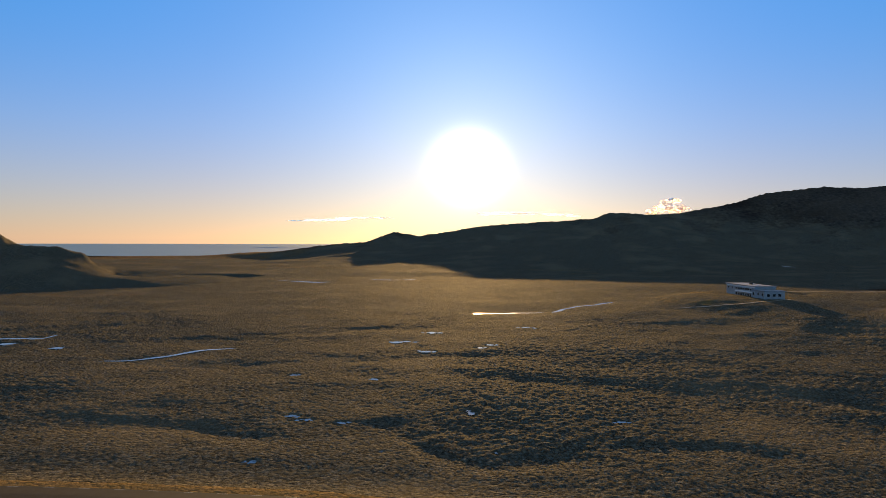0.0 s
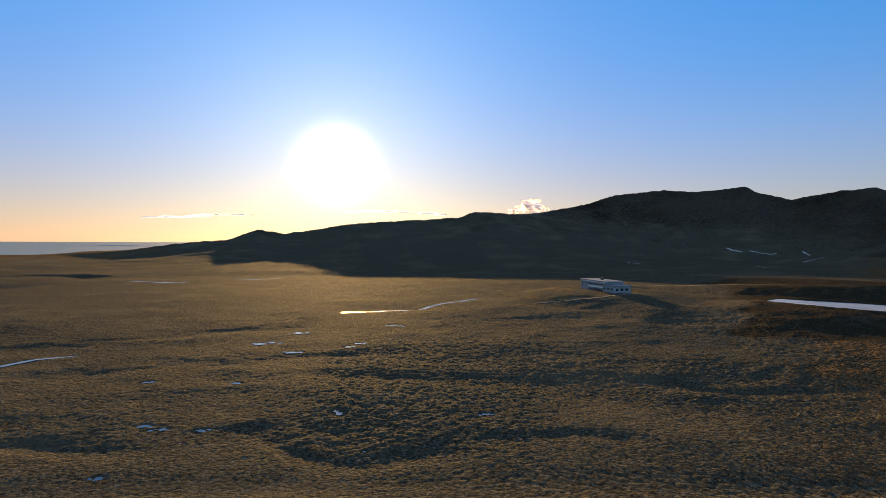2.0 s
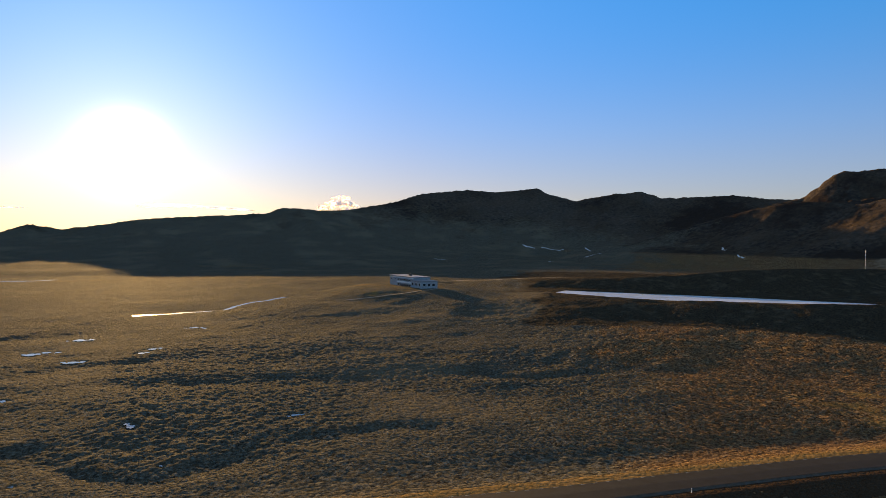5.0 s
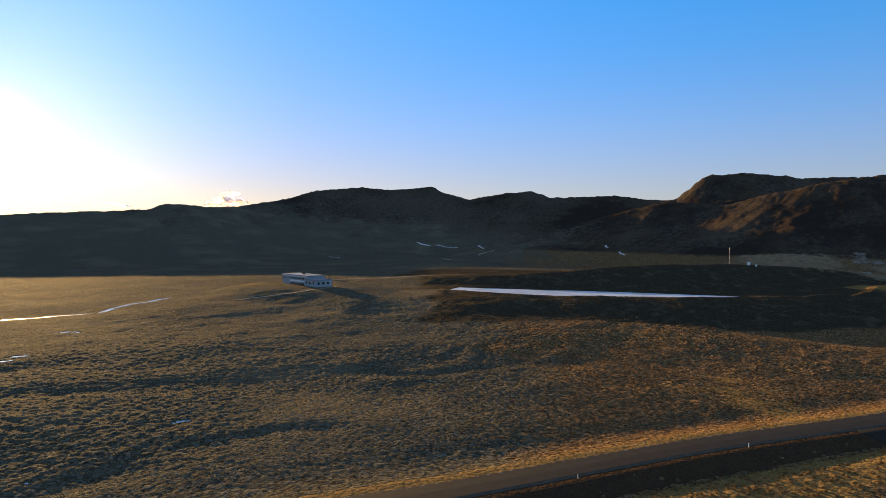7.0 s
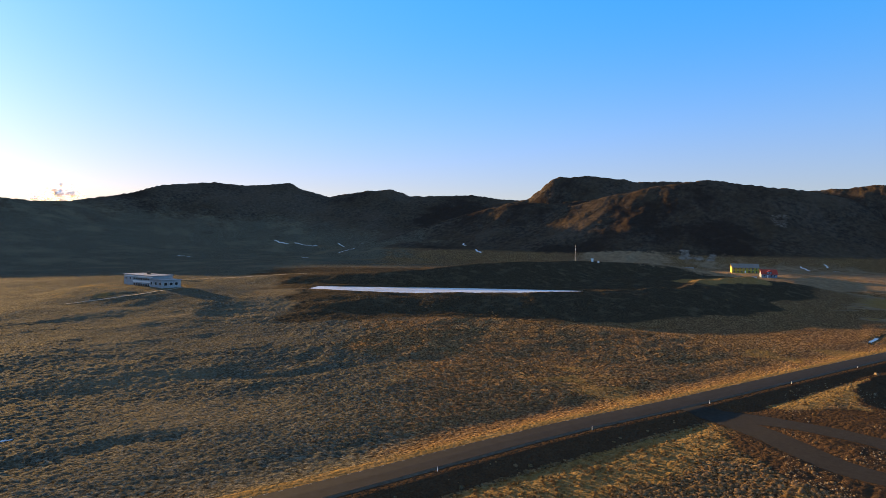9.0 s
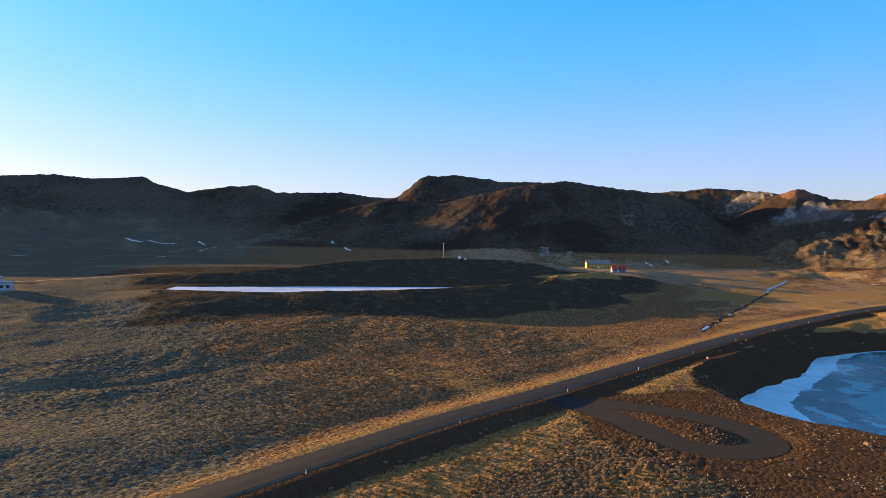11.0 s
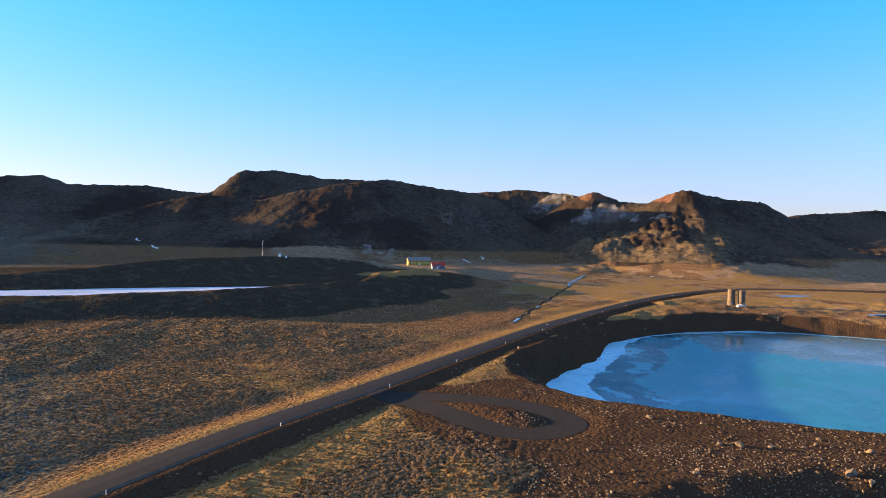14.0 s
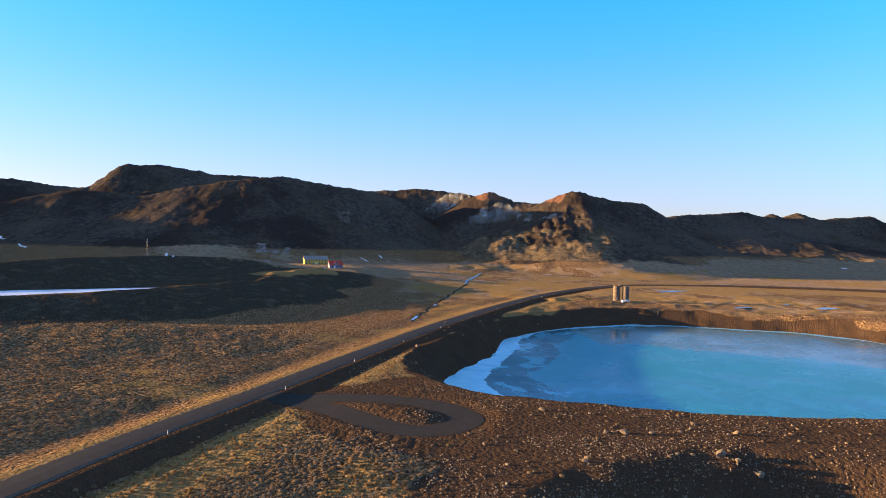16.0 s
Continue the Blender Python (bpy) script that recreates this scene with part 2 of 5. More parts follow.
def hill(x, y, nodes, wl, wr, power, rough=0.0, seed=0):
    """A range: height falls from the crest line over wl to its left and wr to its right, cut by gullies that run down the slope."""
    run, at = [0.0], nodes[0]
    for q in nodes[1:]:
        run.append(run[-1] + math.hypot(q[0] - at[0], q[1] - at[1]))
        at = q
    d, side, z, s = along(x, y, [(*p, k) for p, k in zip(nodes, run)], soft=True)
    w = np.where(side > 0, wl, wr)
    w = w * (0.84 + 0.30 * fbm(x, y, 230, 3, seed + 3))
    g = flank(d, w, power)
    u = d / w
    mid = step(0.03, 0.28, u) * step(1.0, 0.55, u)
    bent = s + 0.25 * d * vnoise(x, y, 160, seed + 2) + 12 * vnoise(x, y, 45, seed + 4)
    gully = 0.6 * (0.5 + 0.5 * ridged(bent, d * 0.28, 95, 4, seed)) + 0.4 * (0.5 + 0.5 * ridged(x, y, 170, 4, seed + 1))
    h = z * g * (1 - rough * gully * mid * 1.7)
    h = h + 0.035 * z * ridged(x, y, 40, 4, seed + 9) * step(0, 40, d) * step(0.0, 0.35, g) * step(1.0, 0.8, g)
    # crags along the crest
    return h + (1.5 * fbm(x, y, 20, 3, seed + 5) + 1.2 * ridged(x, y, 9, 2, seed + 6)) * step(0.7, 1.0, g)


def smax(a, b, k=3.0):
    h = np.clip(0.5 + 0.5 * (a - b) / k, 0, 1)
    return b + (a - b) * h + k * h * (1 - h)


RANGES = [("mountain_ridge", RIDGE, 600, 640, 1.75, 0.12, 41), ("table_mountain", MESA, 500, 420, 1.45, 0.08, 61), ("shading_spur", SPUR, 260, 240, 1.1, 0.12, 131), ("brown_hill", BROWN, 350, 250, 1.1, 0.09, 71),
          ("back_hill", BACK, 400, 380, 1.2, 0.15, 81), ("hot_spring_hill", CONE, 330, 290, 1.3, 0.14, 91), ("distant_hills", FAR, 500, 340, 1.2, 0.12, 101), ("coast_hill", LEFT, 190, 150, 0.85, 0.1, 111)]
# bluffs below the hot springs: azimuth, distance, radius, height
BLUFFS = [(86.3, 795, 60, 6), (88.8, 800, 46, 8), (91.0, 790, 70, 15), (95.4, 795, 70, 15), (97.2, 815, 74, 16), (100.0, 800, 52, 8), (93.4, 772, 40, 5)]
# bog pools: x, y, half length, half width
POOLS = [(-19.7, 252, 3.4, 1.6), (-15.5, 255, 2.0, 1.0), (-6.2, 278, 3.6, 1.6), (-7.2, 231, 3.0, 1.4), (-11.9, 253, 1.2, 0.8), (12.8, 238, 2.2, 0.9), (17, 244, 2.6, 1.0), (36, 292, 3.2, 1.0), (40, 289, 1.6, 0.7), (6, 146.4, 1.2, 0.9),
         (5.2, 148.5, 0.7, 0.5), (-22.5, 140, 1.6, 0.6), (-30.7, 143, 1.1, 0.7), (-35, 146, 1.8, 0.7), (-33, 142.6, 0.9, 0.5), (-20, 183, 1.6, 0.8), (-44.7, 189, 1.9, 0.7), (9.6, 121, 0.4, 0.3), (-34.9, 115.5, 1.2, 0.6), (38.3, 139.5, 1.6, 0.5),
         (-139, 229, 4.2, 1.4), (-163, 238, 4.5, 1.6), (-12, 121, 0.35, 0.25), (-4, 231.5, 0.9, 0.5)]
# streams: half width and line
CREEK = [(1.5, [(625, 5), (605.3, 6.9), (560, 13.5), (516.5, 16.8)]), (0.7, [(516.5, 16.8), (431.7, 25.1), (370.9, 29.5), (324.8, 32.9), (296.9, 34.7)])]
STREAMS = [(1.1, [(-112, 206), (-102.6, 210.4), (-94.8, 215.8), (-90.7, 224.6), (-85, 230.6), (-81, 235.6), (-78, 238)]), (1.6, [(-240, 232), (-200, 246), (-174, 251), (-166, 252.5), (-159.4, 250), (-157, 260)]),
           (1.9, [(14, 350), (26, 354), (41, 358.5), (54, 357)]), (1.5, [(58, 352), (66, 366), (76, 371), (91, 379), (100, 386)]), (3.0, [(-160, 611), (-119, 591), (-108, 597)]), (3.0, [(-74, 634), (-49, 630), (-30, 640)]),
           *CREEK]
# tarns on the plain beyond the crater lake: x, y, half length, half width, turn
TARNS = [(491, -136, 14, 6, -62), (399, -154, 9, 2.6, -52), (404, -211, 14, 5, -70), (420, -190, 7, 1.2, -45), (412, -176, 5, 0.9, -70)]


def plain_z(x, y):
    return 0.8 * fbm(x, y, 90, 3, 1)


def terrain(x, y, owner=False):
    """Height of the ground at plan places; with owner also which range each place belongs to."""
    r = np.hypot(x, y)
    az = np.degrees(np.arctan2(x, y))
    z = plain_z(x, y)
    # land rises towards the ranges on the far side of the road
    z = z + 9.0 * step(430, 640, r) * step(17, 40, az) * step(100, 80, az) + 4 * step(560, 800, r) * step(75, 95, az) * step(128, 105, az)
    # terrace with the frozen pond
    d, side, lz, _ = along(x, y, [(*p, 0) for p in LIP], soft=True)
    lip_in, lip_out = np.where(side > 0, d, 0.0), np.where(side > 0, 0.0, d)
    fade = step(10, 110, x)
    out = lip_out + 10 * fbm(x, y, 38, 4, 12)
    gentle = step(285, 225, x)
    fall = (1 - gentle) * (1 - step(1, 62, out)) + gentle * (1 - 0.42 * step(1, 42, out) - 0.58 * np.clip((out - 30) / 95, 0, 1))
    terrace = lz * fall * (1 - 0.75 * step(150, 330, lip_in)) * fade
    terrace = terrace + (0.5 + 0.6 * step(330, 360, x)) * np.exp(-(d / 4.0) ** 2) * (1 + fbm(x, y, 9, 2, 31)) * step(8.5, 10, lz)
    z = smax(z, terrace + np.minimum(z, 0), np.clip(terrace, 0.01, 2.0))
    d, side, mz = along(x, y, MOUND)
    h = mz * np.where(side > 0, flank(d, 180, 1.0), flank(np.sqrt(d * d + 25) - 5, mz * 3.3, 1.0))
    z = smax(z, h + np.minimum(z, 0), np.clip(h, 0.01, 0.8))
    # the school's knoll and the farm's yard
    dk = np.hypot(x - SCHOOL_AT[0], (y - SCHOOL_AT[1]) / 1.25)
    z = z + (8.6 - z) * step(62, 27, dk)
    dh = np.hypot(x - HOUSE_AT[0], y - HOUSE_AT[1])
    z = z + (11.6 - z) * step(80, 26, dh)
    own = np.full(x.shape, -1)
    far = r > 430
    xf, yf = x[far], y[far]
    zf, of = z[far], own[far]
    for k, (_, nodes, wl, wr, pw, rough, seed) in enumerate(RANGES):
        h = hill(xf, yf, nodes, wl, wr, pw, rough, seed)
        of = np.where(h > zf + 1.0, k, of)
        zf = smax(zf, h + np.minimum(zf, 0), np.clip(h, 0.01, 3.0))
    # eroded hummocks at the foot of the hot-spring hill
    rf, af = r[far], az[far]
    foot = step(640, 705, rf + 25 * vnoise(xf, yf, 60, 3)) * step(900, 800, rf) * step(84.5, 88.5, af) * step(106, 101, af)
    rise = np.zeros(xf.shape)
    for ca, cr, size, tall in BLUFFS:
        bx, by = cr * math.sin(radians(ca)), cr * math.cos(radians(ca))
        dd = np.hypot(xf - bx, yf - by) * (1 + 0.30 * fbm(xf, yf, 60, 3, int(cr))) / size
        rise = smax(rise, tall * step(1.0, 0.25, dd), 2.0)
    cut = 0.6 * ridged(xf * 0.6 + 0.3 * yf, yf, 34, 4, 173) + 0.5 * ridged(xf, yf, 13, 3, 174)
    zf = zf + foot * (4.0 * fbm(xf, yf, 40, 5, 171, 0.6) + rise * (1 - 0.45 * step(-0.2, 0.8, cut)))
    z[far], own[far] = zf, np.where(foot > 0.15, 5, of)
    # the land dips under the sea
    z = z - 7 * step(1330, 1450, y) * step(-8, -15, az) * step(9, 3, z)
    # pond bed
    inside = along(x, y, POND, True)[0]
    wet = inpoly(x, y, POND)
    z = np.where(wet, np.minimum(z, POND_Z - 0.3 - 0.02 * inside), np.where(inside < 8, np.maximum(np.minimum(z, POND_Z + 0.15 + inside * 0.12), POND_Z + 0.02 * inside), z))
    # crater lake and the bowl close below the eye
    q = lake_field(x, y)
    dist = (q - 1) * 95
    shelf = 8 * step(62, 26, along(x, y, ROAD)[0])
    bank = LAKE_Z - 1.2 + 9.4 * step(-4, 27 - shelf, dist) + (0.6 + 1.1 * fbm(x, y, 40, 4, 14, 0.6)) * step(8, 26, dist) * step(60, 28, dist) + 0.35 * np.clip(dist - 17, 0, 30)
    z = np.where(dist < 30, np.minimum(z + 0.5, bank + 0.7 * fbm(x, y, 9, 3, 15) * step(-6, 6, dist)), z + 0.5 * step(70, 30, dist))
    bd = np.hypot(x - 77, y + 50)
    z = z - 11 * step(50, 26, bd + 6 * fbm(x, y, 22, 3, 16))
    # road bed on its low bank
    d, side, _ = along(x, y, ROAD)
    z = z + (road_z(x, y) - z) * step(13, 5.0, d)
    z = z - np.where(side < 0, 0.38 * step(5.4, 8.5, d) * step(17, 10, d), 0.42 * step(4.8, 9.5, d) * step(24, 13, d))
    dl = along(x, y, LOOP)[0]
    z = z + (0.30 + 0.12 * fbm(x, y, 20, 2, 3) - z) * step(8.5, 4.2, dl) * step(6, 10, d)
    # tussocks and heather hummocks, but not in the water
    wild = step(5.5, 12, d) * step(3.5, 6, dl) * step(2, 12, dist) * np.where(wet, 0, 1)
    dry = np.ones(x.shape)
    for px, py, ra, rb in POOLS:
        e = np.hypot((x - px) / (ra + 0.4), (y - py) / (rb * 1.9 + 0.5))
        dry = np.minimum(dry, step(0.95, 1.25, e))
    for w, line in STREAMS:
        dry = np.minimum(dry, step(w * 0.9, w * 2.2 + 1.5, along(x, y, line)[0]))
    for px, py, ra, rb, turn in TARNS:
        c, s = math.cos(radians(turn)), math.sin(radians(turn))
        e = np.hypot(((x - px) * c + (y - py) * s) / (ra + 1), (-(x - px) * s + (y - py) * c) / (rb * 1.6 + 1))
        dry = np.minimum(dry, step(0.9, 1.6, e))
    near = step(700, 330, r)
    for deep, wide, line in DIPS:
        z = z - deep * np.exp(-(along(x, y, line)[0] / (wide * (1 + 0.6 * vnoise(x, y, 17, 44)))) ** 2)
    hum = 0.14 * fbm(x, y, 5.0, 2, 23) * step(70, 88, r)
    close = (r < 430) & (r > 84)
    hum[close] += step(430, 320, r[close]) * ((0.38 - 0.12 * step(35, 60, az[close])) * mounds(x[close], y[close], 1.6, 21) + 0.22 * mounds(x[close], y[close], 4.3, 29))
    amount = 0.42 + 0.58 * step(-0.25, 0.35, fbm(x, y, 48, 3, 25))
    rise = near * (hum * amount * dry + (0.42 + 0.4 * step(60, 40, az)) * (fbm(x, y, 34, 3, 27) + ridged(x, y, 75, 3, 28) * step(110, 170, r)))
    rise = rise * (1 - 0.75 * step(300, 420, x) * step(130, 60, y)) + 1.5 * fbm(x, y, 26, 4, 87) * step(8, 22, dist) * step(140, 70, dist) * step(7, 16, d) * step(300, 350, x)
    bare = step(80, 88, az) * step(200, 180, r) * np.where(side < 0, 1, 0)
    z = z + wild * rise * (1 - 0.88 * bare) * (1 - 0.6 * step(42, 22, d)) - 0.05 * (1 - dry) * wild
    low = -0.7 + 0.035 * (dist - 15) + 1.1 * fbm(x, y, 22, 4, 88) + 0.5 * mounds(x, y, 6.0, 90)
    z = np.where((dist > 14) & (dist < 110) & (x > 300) & (d > 12), z + (np.minimum(z, low) - z) * step(110, 70, dist) * step(300, 330, x) * step(12, 22, d), z)
    return (z, own) if owner else z


def inpoly(x, y, pts):
    inside = np.zeros(x.shape, bool)
    for (x0, y0), (x1, y1) in zip(pts, pts[1:] + pts[:1]):
        cut = ((y0 > y) != (y1 > y)) & (x < (x1 - x0) * (y - y0) / (y1 - y0 + 1e-9) + x0)
        inside ^= cut
    return inside


def road_z(x, y):
    return 0.55 + 0.0022 * np.clip(x, 0, 600) + 0.3 * np.sin(x / 70.0)


# ---- materials ----
def nodes_of(name):
    m = bpy.data.materials.new(name)
    m.use_nodes = True
    return m, m.node_tree.nodes, m.node_tree.links, m.node_tree.nodes["Principled BSDF"]


def tex(n, l, scale, detail=4.0, rough=0.6, vec=None):
    t = n.new("ShaderNodeTexNoise")
    t.inputs["Scale"].default_value, t.inputs["Detail"].default_value, t.inputs["Roughness"].default_value = scale, detail, rough
    if vec:
        l.new(vec, t.inputs["Vector"])
    return t.outputs["Fac"]


def remap(n, l, value, a, b, lo=0.0, hi=1.0):
    m = n.new("ShaderNodeMapRange")
    m.inputs[1].default_value, m.inputs[2].default_value, m.inputs[3].default_value, m.inputs[4].default_value = a, b, lo, hi
    l.new(value, m.inputs[0])
    return m.outputs[0]


def mix(n, l, fac, a, b, mode="MIX"):
    m = n.new("ShaderNodeMix")
    m.data_type, m.blend_type = "RGBA", mode
    for sock, v in ((m.inputs[0], fac), (m.inputs[6], a), (m.inputs[7], b)):
        if isinstance(v, (int, float)):
            sock.default_value = v
        elif isinstance(v, tuple):
            sock.default_value = (*v, 1)
        else:
            l.new(v, sock)
    return m.outputs[2]


def calc(n, l, op, a, b=0.0):
    m = n.new("ShaderNodeMath")
    m.operation = op
    for sock, v in zip(m.inputs, (a, b)):
        if isinstance(v, (int, float)):
            sock.default_value = v
        else:
            l.new(v, sock)
    return m.outputs[0]


def bump(n, l, bsdf, height, strength, distance):
    b = n.new("ShaderNodeBump")
    b.inputs["Strength"].default_value, b.inputs["Distance"].default_value = strength, distance
    l.new(height, b.inputs["Height"])
    l.new(b.outputs[0], bsdf.inputs["Normal"])


def plain(name, colour, rough=0.7, metal=0.0, vary=0.25, scale=2.0, depth=0.0):
    m, n, l, b = nodes_of(name)
    b.inputs["Specular IOR Level"].default_value = 0.15 if rough > 0.8 else 0.4
    co = n.new("ShaderNodeTexCoord").outputs["Object"]
    f = tex(n, l, scale, 5, 0.65, co)
    dark, light = tuple(c * (1 - vary) for c in colour), tuple(min(1, c * (1 + vary)) for c in colour)
    l.new(mix(n, l, remap(n, l, f, 0.3, 0.7), dark, light), b.inputs["Base Color"])
    b.inputs["Roughness"].default_value, b.inputs["Metallic"].default_value = rough, metal
    if depth:
        bump(n, l, b, tex(n, l, scale * 8, 4, 0.7, co), 0.6, depth)
    return m


def land_material():
    m, n, l, b = nodes_of("moorland")
    co = n.new("ShaderNodeTexCoord").outputs["Object"]

    def att(name):
        a = n.new("ShaderNodeAttribute")
        a.attribute_name = name
        return a.outputs["Fac"]

    big, mid, fine, grit = tex(n, l, 0.018, 5, 0.6, co), tex(n, l, 0.16, 5, 0.65, co), tex(n, l, 1.3, 4, 0.75, co), tex(n, l, 4.0, 4, 0.7, co)
    wide = tex(n, l, 0.0065, 6, 0.62, co)
    tuft = n.new("ShaderNodeTexVoronoi")
    tuft.inputs["Scale"].default_value, tuft.inputs["Randomness"].default_value = 1.15, 1.0
    l.new(co, tuft.inputs["Vector"])
    tint = n.new("ShaderNodeSeparateColor")
    l.new(tuft.outputs["Color"], tint.inputs[0])
    heath = mix(n, l, remap(n, l, fine, 0.43, 0.58), (0.034, 0.021, 0.012), (0.50, 0.325, 0.170))
    heath = mix(n, l, remap(n, l, tint.outputs[0], 0.35, 1.0, 0, 0.75), heath, (0.085, 0.053, 0.031))
    heath = mix(n, l, remap(n, l, mid, 0.45, 0.75, 0, 0.45), heath, (0.085, 0.050, 0.029))
    heath = mix(n, l, remap(n, l, big, 0.42, 0.68, 0, 0.45), heath, (0.185, 0.110, 0.072))
    grass = mix(n, l, remap(n, l, fine, 0.3, 0.7), (0.17, 0.112, 0.050), (0.43, 0.285, 0.128))
    grass = mix(n, l, remap(n, l, mid, 0.4, 0.75, 0, 0.7), grass, (0.22, 0.148, 0.055))
    gravel = mix(n, l, remap(n, l, grit, 0.3, 0.72), (0.036, 0.024, 0.016), (0.150, 0.096, 0.060))
    gravel = mix(n, l, remap(n, l, mid, 0.35, 0.7, 0, 0.6), gravel, (0.060, 0.038, 0.027))
    rock = mix(n, l, remap(n, l, mid, 0.35, 0.68), (0.040, 0.034, 0.030), (0.115, 0.092, 0.074))
    rock = mix(n, l, remap(n, l, big, 0.4, 0.7, 0, 0.75), rock, (0.085, 0.062, 0.042))
    rock = mix(n, l, remap(n, l, wide, 0.48, 0.60, 0, 0.35), rock, mix(n, l, remap(n, l, mid, 0.3, 0.7), (0.125, 0.100, 0.080), (0.175, 0.142, 0.115)))
    rock = mix(n, l, remap(n, l, wide, 0.46, 0.38, 0, 0.8), rock, (0.040, 0.030, 0.026))
    pale = mix(n, l, remap(n, l, mid, 0.3, 0.7), (0.12, 0.10, 0.085), (0.34, 0.30, 0.27))
    rust = mix(n, l, remap(n, l, mid, 0.3, 0.7), (0.12, 0.062, 0.042), (0.23, 0.125, 0.080))
    moss = mix(n, l, remap(n, l, mid, 0.3, 0.7), (0.060, 0.047, 0.032), (0.22, 0.168, 0.108))
    edge = calc(n, l, "ADD", calc(n, l, "MULTIPLY", mid, 0.55), calc(n, l, "MULTIPLY", fine, 0.45))

    def cover(base, top, name):
        f = calc(n, l, "ADD", att(name), calc(n, l, "SUBTRACT", edge, 0.5))
        return mix(n, l, remap(n, l, f, 0.40, 0.60), base, top)

    hay = mix(n, l, remap(n, l, mid, 0.3, 0.7), (0.20, 0.145, 0.098), (0.36, 0.260, 0.172))
    peat = mix(n, l, remap(n, l, fine, 0.40, 0.60), (0.032, 0.030, 0.025), (0.250, 0.230, 0.182))
    peat = mix(n, l, remap(n, l, tint.outputs[0], 0.4, 1.0, 0, 0.7), peat, (0.066, 0.058, 0.042))
    peat = mix(n, l, remap(n, l, mid, 0.4, 0.7, 0, 0.6), peat, (0.128, 0.117, 0.086))
    peat = mix(n, l, remap(n, l, big, 0.50, 0.66, 0, 0.65), peat, (0.215, 0.180, 0.125))
    # shade of the terrace and mound, painted as a darker ground colour
    slope_shade = mix(n, l, remap(n, l, fine, 0.35, 0.65), (0.028, 0.023, 0.017), (0.105, 0.084, 0.058))
    slope_shade = mix(n, l, remap(n, l, mid, 0.52, 0.70, 0, 0.7), slope_shade, (0.150, 0.122, 0.085))
    c = cover(heath, rock, "rock")
    for top, name in ((peat, "peat"), (slope_shade, "slope_shade"), (hay, "hay"), (grass, "grass"), (moss, "moss"), (gravel, "gravel"), (rust, "rust"), (pale, "pale")):
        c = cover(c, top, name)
    l.new(c, b.inputs["Base Color"])
    b.inputs["Roughness"].default_value = 0.95
    b.inputs["Specular IOR Level"].default_value = 0.003
    b.inputs["Diffuse Roughness"].default_value = 0.3
    dome = calc(n, l, "SUBTRACT", 1.0, calc(n, l, "MULTIPLY", tuft.outputs["Distance"], tuft.outputs["Distance"]))
    soft = calc(n, l, "SUBTRACT", 1.0, att("rock"))
    h = calc(n, l, "ADD", calc(n, l, "MULTIPLY", fine, 0.8), calc(n, l, "ADD", calc(n, l, "MULTIPLY", grit, 0.25), calc(n, l, "MULTIPLY", mid, calc(n, l, "ADD", 1.4, calc(n, l, "MULTIPLY", att("rock"), 2.2)))))
    h = calc(n, l, "ADD", h, calc(n, l, "MULTIPLY", dome, calc(n, l, "MULTIPLY", soft, 0.8)))
    bump(n, l, b, h, 0.9, 0.9)
    return m


LAND = land_material()


def mesh_from(name, verts, faces, material=None, smooth=True):
    me = bpy.data.meshes.new(name)
    verts, faces = np.asarray(verts, np.float32), np.asarray(faces, np.int32)
    k = faces.shape[1]
    me.vertices.add(len(verts))
    me.vertices.foreach_set("co", verts.ravel())
    me.loops.add(faces.size)
    me.loops.foreach_set("vertex_index", faces.ravel())
    me.polygons.add(len(faces))
    me.polygons.foreach_set("loop_start", np.arange(0, faces.size, k, dtype=np.int32))
    me.polygons.foreach_set("loop_total", np.full(len(faces), k, np.int32))
    me.polygons.foreach_set("use_smooth", np.full(len(faces), smooth))
    me.update(calc_edges=True)
    if material:
        me.materials.append(material)
    return me


